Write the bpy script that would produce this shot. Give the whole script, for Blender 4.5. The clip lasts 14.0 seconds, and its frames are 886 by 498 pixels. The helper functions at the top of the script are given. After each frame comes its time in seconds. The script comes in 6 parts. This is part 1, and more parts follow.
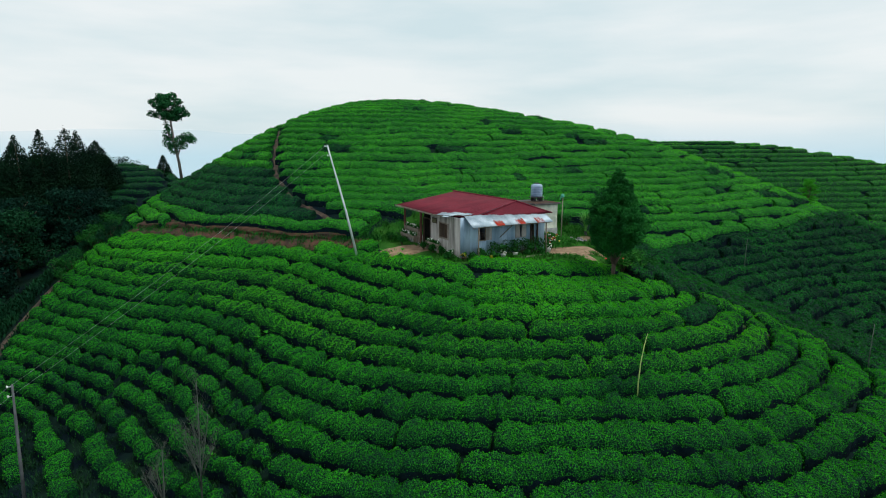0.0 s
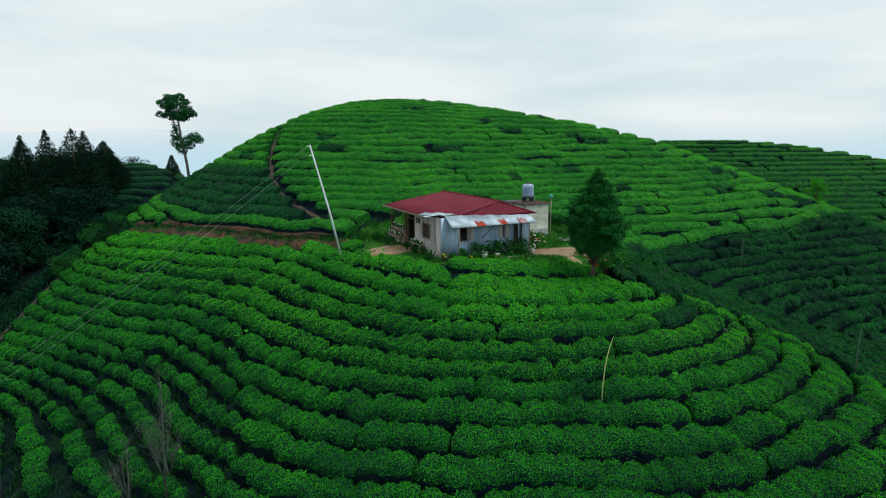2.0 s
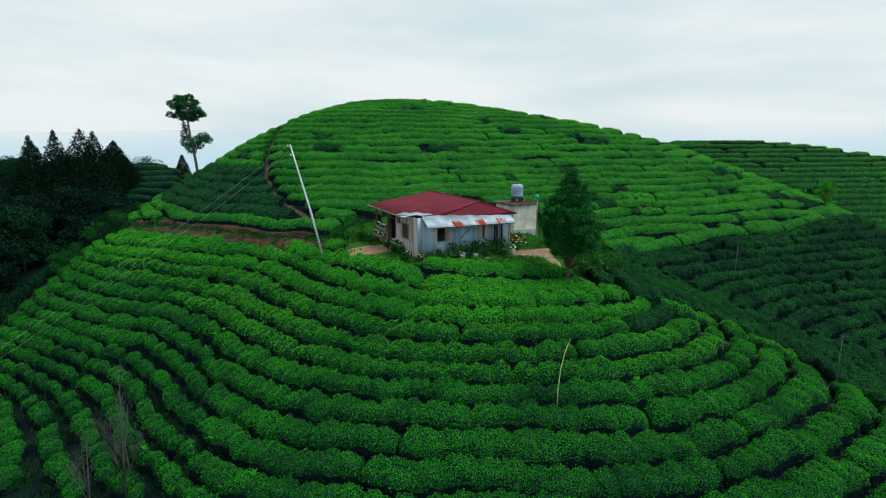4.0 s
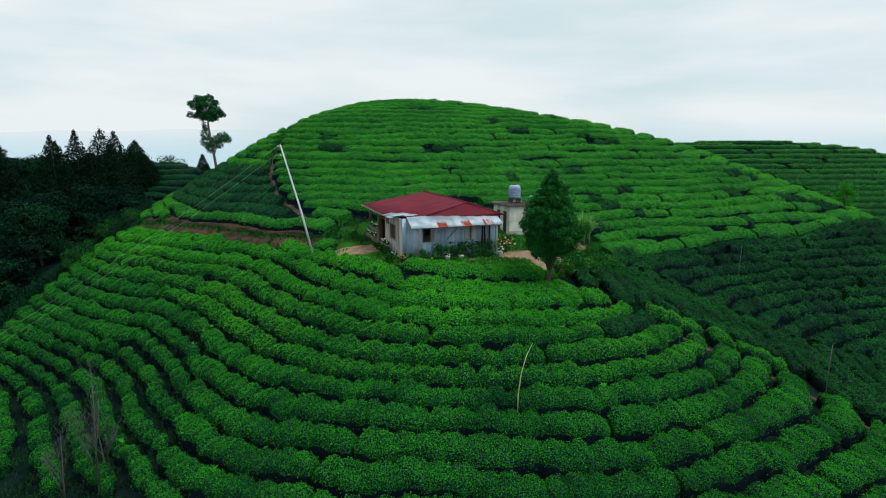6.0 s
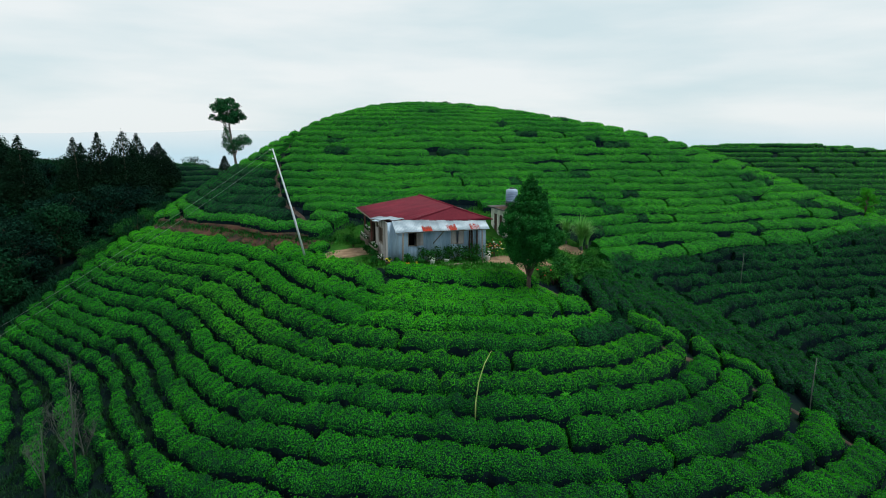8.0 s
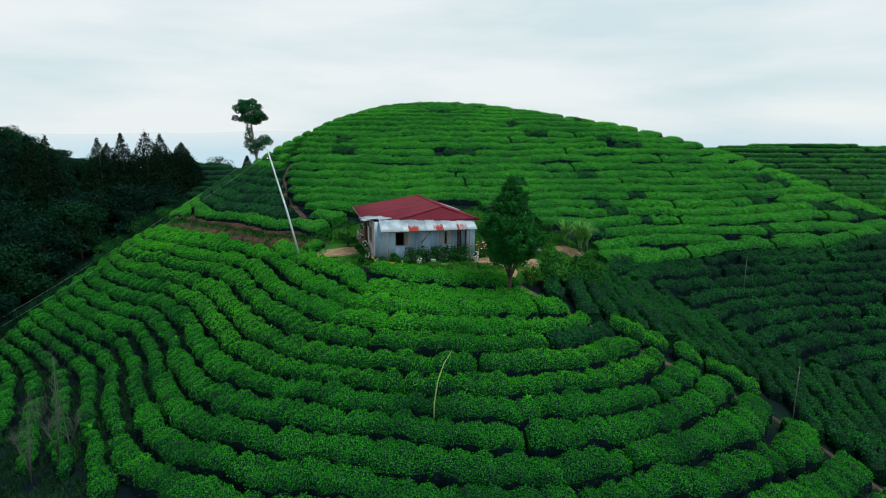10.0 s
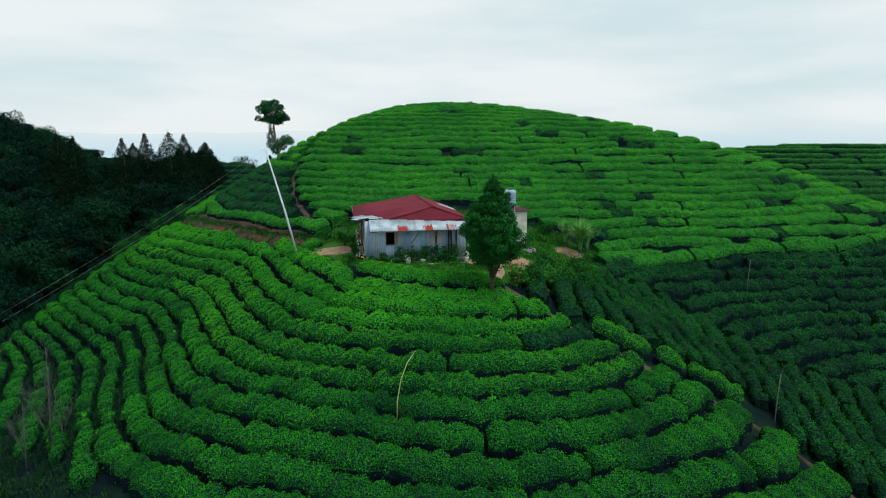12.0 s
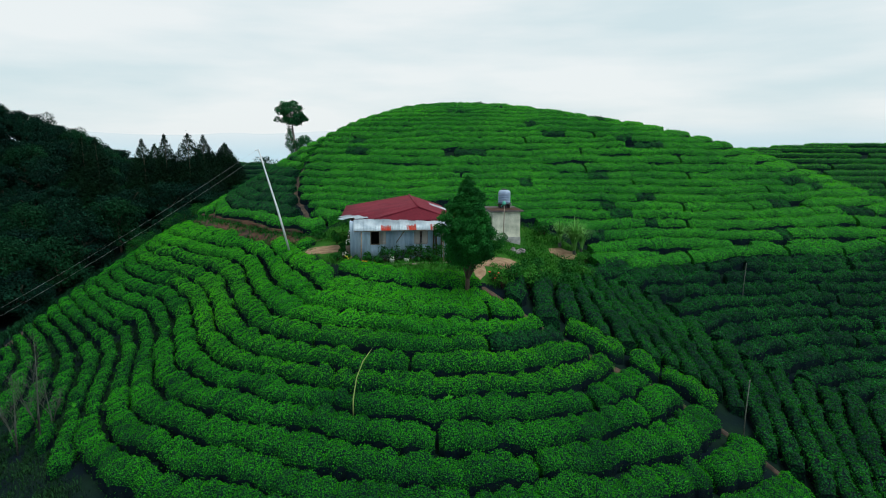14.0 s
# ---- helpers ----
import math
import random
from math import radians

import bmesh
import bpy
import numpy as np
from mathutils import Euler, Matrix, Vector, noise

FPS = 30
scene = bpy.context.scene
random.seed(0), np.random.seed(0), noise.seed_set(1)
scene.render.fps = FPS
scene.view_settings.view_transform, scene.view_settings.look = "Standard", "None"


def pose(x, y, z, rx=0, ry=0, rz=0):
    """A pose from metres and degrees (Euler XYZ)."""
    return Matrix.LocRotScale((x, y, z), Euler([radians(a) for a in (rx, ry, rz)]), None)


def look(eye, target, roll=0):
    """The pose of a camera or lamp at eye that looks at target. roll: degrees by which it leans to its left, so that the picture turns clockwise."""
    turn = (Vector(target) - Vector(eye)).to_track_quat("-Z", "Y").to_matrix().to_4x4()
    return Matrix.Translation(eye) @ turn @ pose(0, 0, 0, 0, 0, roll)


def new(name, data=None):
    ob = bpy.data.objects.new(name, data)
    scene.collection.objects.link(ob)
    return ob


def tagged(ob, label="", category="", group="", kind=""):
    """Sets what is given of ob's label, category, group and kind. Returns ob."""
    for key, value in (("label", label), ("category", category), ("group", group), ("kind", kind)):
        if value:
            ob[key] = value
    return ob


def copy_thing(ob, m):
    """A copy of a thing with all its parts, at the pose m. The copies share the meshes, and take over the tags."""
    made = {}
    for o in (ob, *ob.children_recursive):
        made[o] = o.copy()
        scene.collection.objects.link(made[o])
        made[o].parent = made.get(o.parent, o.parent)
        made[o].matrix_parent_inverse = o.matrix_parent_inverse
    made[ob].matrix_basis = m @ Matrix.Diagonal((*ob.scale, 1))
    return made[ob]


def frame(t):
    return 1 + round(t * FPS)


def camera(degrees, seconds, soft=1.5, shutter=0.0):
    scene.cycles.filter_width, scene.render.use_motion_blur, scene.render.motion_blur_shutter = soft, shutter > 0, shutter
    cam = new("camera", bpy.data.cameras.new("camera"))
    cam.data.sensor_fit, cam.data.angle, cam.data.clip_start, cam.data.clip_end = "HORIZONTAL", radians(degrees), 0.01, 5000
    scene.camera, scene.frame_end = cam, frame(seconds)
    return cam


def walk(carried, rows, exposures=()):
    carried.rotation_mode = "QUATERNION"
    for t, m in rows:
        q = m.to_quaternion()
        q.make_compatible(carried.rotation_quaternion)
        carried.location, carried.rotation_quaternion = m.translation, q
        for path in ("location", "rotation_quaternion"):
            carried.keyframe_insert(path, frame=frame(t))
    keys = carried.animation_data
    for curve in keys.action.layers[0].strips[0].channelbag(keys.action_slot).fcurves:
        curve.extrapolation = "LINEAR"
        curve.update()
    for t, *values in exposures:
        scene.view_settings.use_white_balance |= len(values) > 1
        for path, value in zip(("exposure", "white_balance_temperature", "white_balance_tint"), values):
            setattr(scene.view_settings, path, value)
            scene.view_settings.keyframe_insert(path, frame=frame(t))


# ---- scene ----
cam = camera(75.3, 14.0, soft=1.0)
PATH = [
    (0, (0.026, -0.584, 7.657), (0.025, 1.382, 7.29), -0.0),
    (0.5, (0.571, -0.499, 7.723), (0.556, 1.466, 7.354), -0.0),
    (1, (1.178, -0.463, 7.732), (1.146, 1.502, 7.362), -0.0),
    (1.5, (1.806, -0.397, 7.695), (1.758, 1.568, 7.326), -0.0),
    (2, (2.544, -0.325, 7.682), (2.478, 1.639, 7.313), -0.1),
    (2.5, (3.255, -0.246, 7.645), (3.173, 1.718, 7.276), -0.1),
    (3, (4.001, -0.158, 7.623), (3.901, 1.805, 7.255), -0.1),
    (5.5, (7.717, 0.425, 7.638), (7.497, 2.379, 7.269), -0.0),
    (6, (8.457, 0.534, 7.679), (8.209, 2.484, 7.31), 0.0),
    (6.5, (9.189, 0.649, 7.729), (8.915, 2.595, 7.361), 0.0),
    (7, (9.972, 0.764, 7.837), (9.669, 2.706, 7.469), 0.1),
    (7.5, (10.742, 0.906, 7.858), (10.412, 2.844, 7.492), 0.1),
    (8, (11.494, 1.034, 7.877), (11.136, 2.968, 7.512), 0.1),
    (10.5, (15.21, 1.863, 7.854), (14.711, 3.765, 7.49), 0.1),
    (11, (15.896, 2.02, 7.864), (15.37, 3.914, 7.5), 0.1),
    (11.5, (16.627, 2.179, 7.87), (16.071, 4.065, 7.506), 0.1),
    (12, (17.336, 2.356, 7.902), (16.753, 4.234, 7.537), 0.1),
    (12.5, (18.026, 2.524, 7.914), (17.416, 4.394, 7.549), 0.1),
    (13, (18.712, 2.697, 7.914), (18.078, 4.558, 7.549), 0.1),
    (13.5, (19.545, 2.97, 7.91), (18.883, 4.822, 7.545), 0.0),
    (14, (20.439, 3.256, 7.925), (19.751, 5.098, 7.56), 0.0),
]
walk(cam, [(t, look(eye, target, roll)) for t, eye, target, roll in PATH])

# ---- light ----
world = bpy.data.worlds.new("overcast")
scene.world = world
world.use_nodes = True
wn, wl = world.node_tree.nodes, world.node_tree.links
wn.clear()
w_out = wn.new("ShaderNodeOutputWorld")
w_bg = wn.new("ShaderNodeBackground")
w_sky = wn.new("ShaderNodeTexSky")
w_sky.sky_type = "NISHITA"
w_sky.sun_disc = False
w_sky.sun_elevation, w_sky.sun_rotation = radians(65.5), radians(100)
w_sky.dust_density, w_sky.air_density = 2.0, 1.0
w_dim = wn.new("ShaderNodeVectorMath")
w_dim.operation = "SCALE"
w_dim.inputs["Scale"].default_value = 0.1
w_co = wn.new("ShaderNodeTexCoord")
w_map = wn.new("ShaderNodeMapping")
w_map.inputs["Scale"].default_value = (1.6, 1.6, 9.0)
w_map.inputs["Location"].default_value = (0.3, 0.7, 0.2)
w_noise = wn.new("ShaderNodeTexNoise")
w_noise.inputs["Scale"].default_value = 1.3
w_noise.inputs["Detail"].default_value = 5.0
w_noise.inputs["Roughness"].default_value = 0.5
w_ramp = wn.new("ShaderNodeValToRGB")
w_ramp.color_ramp.elements[0].position, w_ramp.color_ramp.elements[0].color = 0.34, (0.66, 0.80, 0.84, 1)
w_ramp.color_ramp.elements[1].position, w_ramp.color_ramp.elements[1].color = 0.60, (0.87, 0.925, 0.935, 1)
w_mix = wn.new("ShaderNodeMix")
w_mix.data_type = "RGBA"
w_mix.inputs["Factor"].default_value = 0.93
wl.new(w_sky.outputs[0], w_dim.inputs[0])
wl.new(w_co.outputs["Generated"], w_map.inputs[0])
wl.new(w_map.outputs[0], w_noise.inputs["Vector"])
wl.new(w_noise.outputs["Fac"], w_ramp.inputs[0])
wl.new(w_dim.outputs[0], w_mix.inputs["A"])
wl.new(w_ramp.outputs[0], w_mix.inputs["B"])
wl.new(w_mix.outputs["Result"], w_bg.inputs["Color"])
w_bg.inputs["Strength"].default_value = 1.0
wl.new(w_bg.outputs[0], w_out.inputs[0])

sun = new("sun", bpy.data.lights.new("sun", "SUN"))
sun.data.energy, sun.data.angle, sun.data.color = 2.2, radians(20), (1.0, 0.98, 0.93)
sun.matrix_world = look((0, 0, 100), (-45, 8, 0))


# ---- materials ----
def nodes_of(m):
    return m.node_tree.nodes, m.node_tree.links


def material(name, colour, colour2=None, scale=3.0, rough=0.8, bump=0.0, bump_scale=20.0, metallic=0.0, island=0.0, piece=0.0, stretch=(1, 1, 1), spec=0.3, contrast=(0.35, 0.65), thin=0.0):
    """A surface of two tones mixed by noise, with a finer grain, relief, and a change from leaf to leaf or from piece to piece."""
    m = bpy.data.materials.new(name)
    m.use_nodes = True
    nt, ln = nodes_of(m)
    bsdf = nt["Principled BSDF"]
    bsdf.inputs["Roughness"].default_value = rough
    bsdf.inputs["Metallic"].default_value = metallic
    bsdf.inputs["Specular IOR Level"].default_value = spec
    co = nt.new("ShaderNodeTexCoord")
    mp = nt.new("ShaderNodeMapping")
    mp.inputs["Scale"].default_value = stretch
    ln.new(co.outputs["Object"], mp.inputs[0])
    n1 = nt.new("ShaderNodeTexNoise")
    n1.inputs["Scale"].default_value = scale
    n1.inputs["Detail"].default_value = 6.0
    ln.new(mp.outputs[0], n1.inputs["Vector"])
    ramp = nt.new("ShaderNodeValToRGB")
    ramp.color_ramp.elements[0].position, ramp.color_ramp.elements[1].position = contrast
    ramp.color_ramp.elements[0].color = (*colour, 1)
    ramp.color_ramp.elements[1].color = (*(colour2 or colour), 1)
    ln.new(n1.outputs["Fac"], ramp.inputs[0])
    hue = nt.new("ShaderNodeHueSaturation")
    ln.new(ramp.outputs[0], hue.inputs["Color"])
    n2 = nt.new("ShaderNodeTexNoise")
    n2.inputs["Scale"].default_value = scale * 9
    ln.new(mp.outputs[0], n2.inputs["Vector"])
    val = nt.new("ShaderNodeMath")
    val.operation = "MULTIPLY_ADD"
    val.inputs[1].default_value, val.inputs[2].default_value = 0.5, 0.75
    ln.new(n2.outputs["Fac"], val.inputs[0])
    last = val
    for amount, kind in ((island, "island"), (piece, "piece")):
        if amount:
            src = nt.new("ShaderNodeNewGeometry").outputs["Random Per Island"] if kind == "island" else nt.new("ShaderNodeObjectInfo").outputs["Random"]
            k = nt.new("ShaderNodeMath")
            k.operation = "MULTIPLY_ADD"
            k.inputs[1].default_value, k.inputs[2].default_value = amount, 1 - amount / 2
            ln.new(src, k.inputs[0])
            mul = nt.new("ShaderNodeMath")
            mul.operation = "MULTIPLY"
            ln.new(last.outputs[0], mul.inputs[0])
            ln.new(k.outputs[0], mul.inputs[1])
            last = mul
    ln.new(last.outputs[0], hue.inputs["Value"])
    ln.new(hue.outputs[0], bsdf.inputs["Base Color"])
    if thin:
        # light that passes through a leaf comes out yellower
        glow, both = nt.new("ShaderNodeBsdfTranslucent"), nt.new("ShaderNodeMixShader")
        warm = nt.new("ShaderNodeMix")
        warm.data_type, warm.blend_type = "RGBA", "MULTIPLY"
        warm.inputs["Factor"].default_value = 1.0
        warm.inputs["B"].default_value = (1.5, 1.15, 0.55, 1)
        ln.new(hue.outputs[0], warm.inputs["A"])
        ln.new(warm.outputs["Result"], glow.inputs["Color"])
        both.inputs[0].default_value = thin
        ln.new(bsdf.outputs[0], both.inputs[1])
        ln.new(glow.outputs[0], both.inputs[2])
        ln.new(both.outputs[0], nt["Material Output"].inputs["Surface"])
    if bump:
        n3 = nt.new("ShaderNodeTexNoise")
        n3.inputs["Scale"].default_value = bump_scale
        n3.inputs["Detail"].default_value = 4.0
        ln.new(mp.outputs[0], n3.inputs["Vector"])
        b = nt.new("ShaderNodeBump")
        b.inputs["Strength"].default_value = bump
        b.inputs["Distance"].default_value = 0.05
        ln.new(n3.outputs["Fac"], b.inputs["Height"])
        ln.new(b.outputs[0], bsdf.inputs["Normal"])
    return m


def leaf_mass(name, deep, dull, brighter, cells, patches):
    """A clipped mass of small leaves: fresh leaf blades with shade painted into the gaps between them, in duller and
    fresher patches.
    """
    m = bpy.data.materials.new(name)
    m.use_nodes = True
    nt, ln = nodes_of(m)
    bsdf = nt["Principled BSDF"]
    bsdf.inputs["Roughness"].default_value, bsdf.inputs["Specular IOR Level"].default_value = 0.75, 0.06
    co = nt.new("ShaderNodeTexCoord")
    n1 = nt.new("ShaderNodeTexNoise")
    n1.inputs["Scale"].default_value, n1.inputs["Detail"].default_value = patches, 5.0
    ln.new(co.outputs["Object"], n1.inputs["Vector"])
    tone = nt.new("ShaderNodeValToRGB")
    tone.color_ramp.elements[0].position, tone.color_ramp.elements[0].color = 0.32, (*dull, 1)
    tone.color_ramp.elements[1].position, tone.color_ramp.elements[1].color = 0.62, (*brighter, 1)
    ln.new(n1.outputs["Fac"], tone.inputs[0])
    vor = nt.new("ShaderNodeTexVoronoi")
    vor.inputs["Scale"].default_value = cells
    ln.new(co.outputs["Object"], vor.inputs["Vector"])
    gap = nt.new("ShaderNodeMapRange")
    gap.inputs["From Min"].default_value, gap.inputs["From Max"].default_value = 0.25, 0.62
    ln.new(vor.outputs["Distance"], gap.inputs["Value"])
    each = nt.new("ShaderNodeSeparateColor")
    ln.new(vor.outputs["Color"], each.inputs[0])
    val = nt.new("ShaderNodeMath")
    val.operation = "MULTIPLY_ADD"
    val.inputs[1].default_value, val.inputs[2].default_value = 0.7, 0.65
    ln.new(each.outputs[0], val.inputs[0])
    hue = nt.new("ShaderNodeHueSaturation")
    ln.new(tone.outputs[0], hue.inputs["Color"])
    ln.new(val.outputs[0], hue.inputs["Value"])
    # the deep colour is the shade between blades, mixed in at cell edges
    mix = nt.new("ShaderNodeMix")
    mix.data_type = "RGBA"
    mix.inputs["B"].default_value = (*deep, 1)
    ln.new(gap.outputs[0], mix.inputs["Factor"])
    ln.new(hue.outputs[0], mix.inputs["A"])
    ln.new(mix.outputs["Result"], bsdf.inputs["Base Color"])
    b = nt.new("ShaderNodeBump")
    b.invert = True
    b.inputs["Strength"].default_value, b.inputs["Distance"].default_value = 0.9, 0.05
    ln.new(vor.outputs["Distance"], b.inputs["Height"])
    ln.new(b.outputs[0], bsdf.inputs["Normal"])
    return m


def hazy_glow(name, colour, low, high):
    """Glowing air-blue haze for far mountains, painted as emission that fades clear between two heights."""
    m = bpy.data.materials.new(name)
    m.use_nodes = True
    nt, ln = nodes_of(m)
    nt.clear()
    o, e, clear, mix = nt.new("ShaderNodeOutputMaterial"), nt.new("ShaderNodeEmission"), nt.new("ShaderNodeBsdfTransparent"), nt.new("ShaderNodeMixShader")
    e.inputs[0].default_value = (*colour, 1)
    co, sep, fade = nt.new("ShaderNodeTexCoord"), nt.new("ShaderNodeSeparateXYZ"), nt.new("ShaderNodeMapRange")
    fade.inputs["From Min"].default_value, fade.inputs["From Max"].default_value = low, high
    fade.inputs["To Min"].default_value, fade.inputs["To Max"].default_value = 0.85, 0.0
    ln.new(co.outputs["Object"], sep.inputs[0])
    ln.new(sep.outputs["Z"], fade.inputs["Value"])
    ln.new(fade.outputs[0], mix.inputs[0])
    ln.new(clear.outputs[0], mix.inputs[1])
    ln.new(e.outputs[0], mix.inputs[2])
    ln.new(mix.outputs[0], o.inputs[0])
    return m


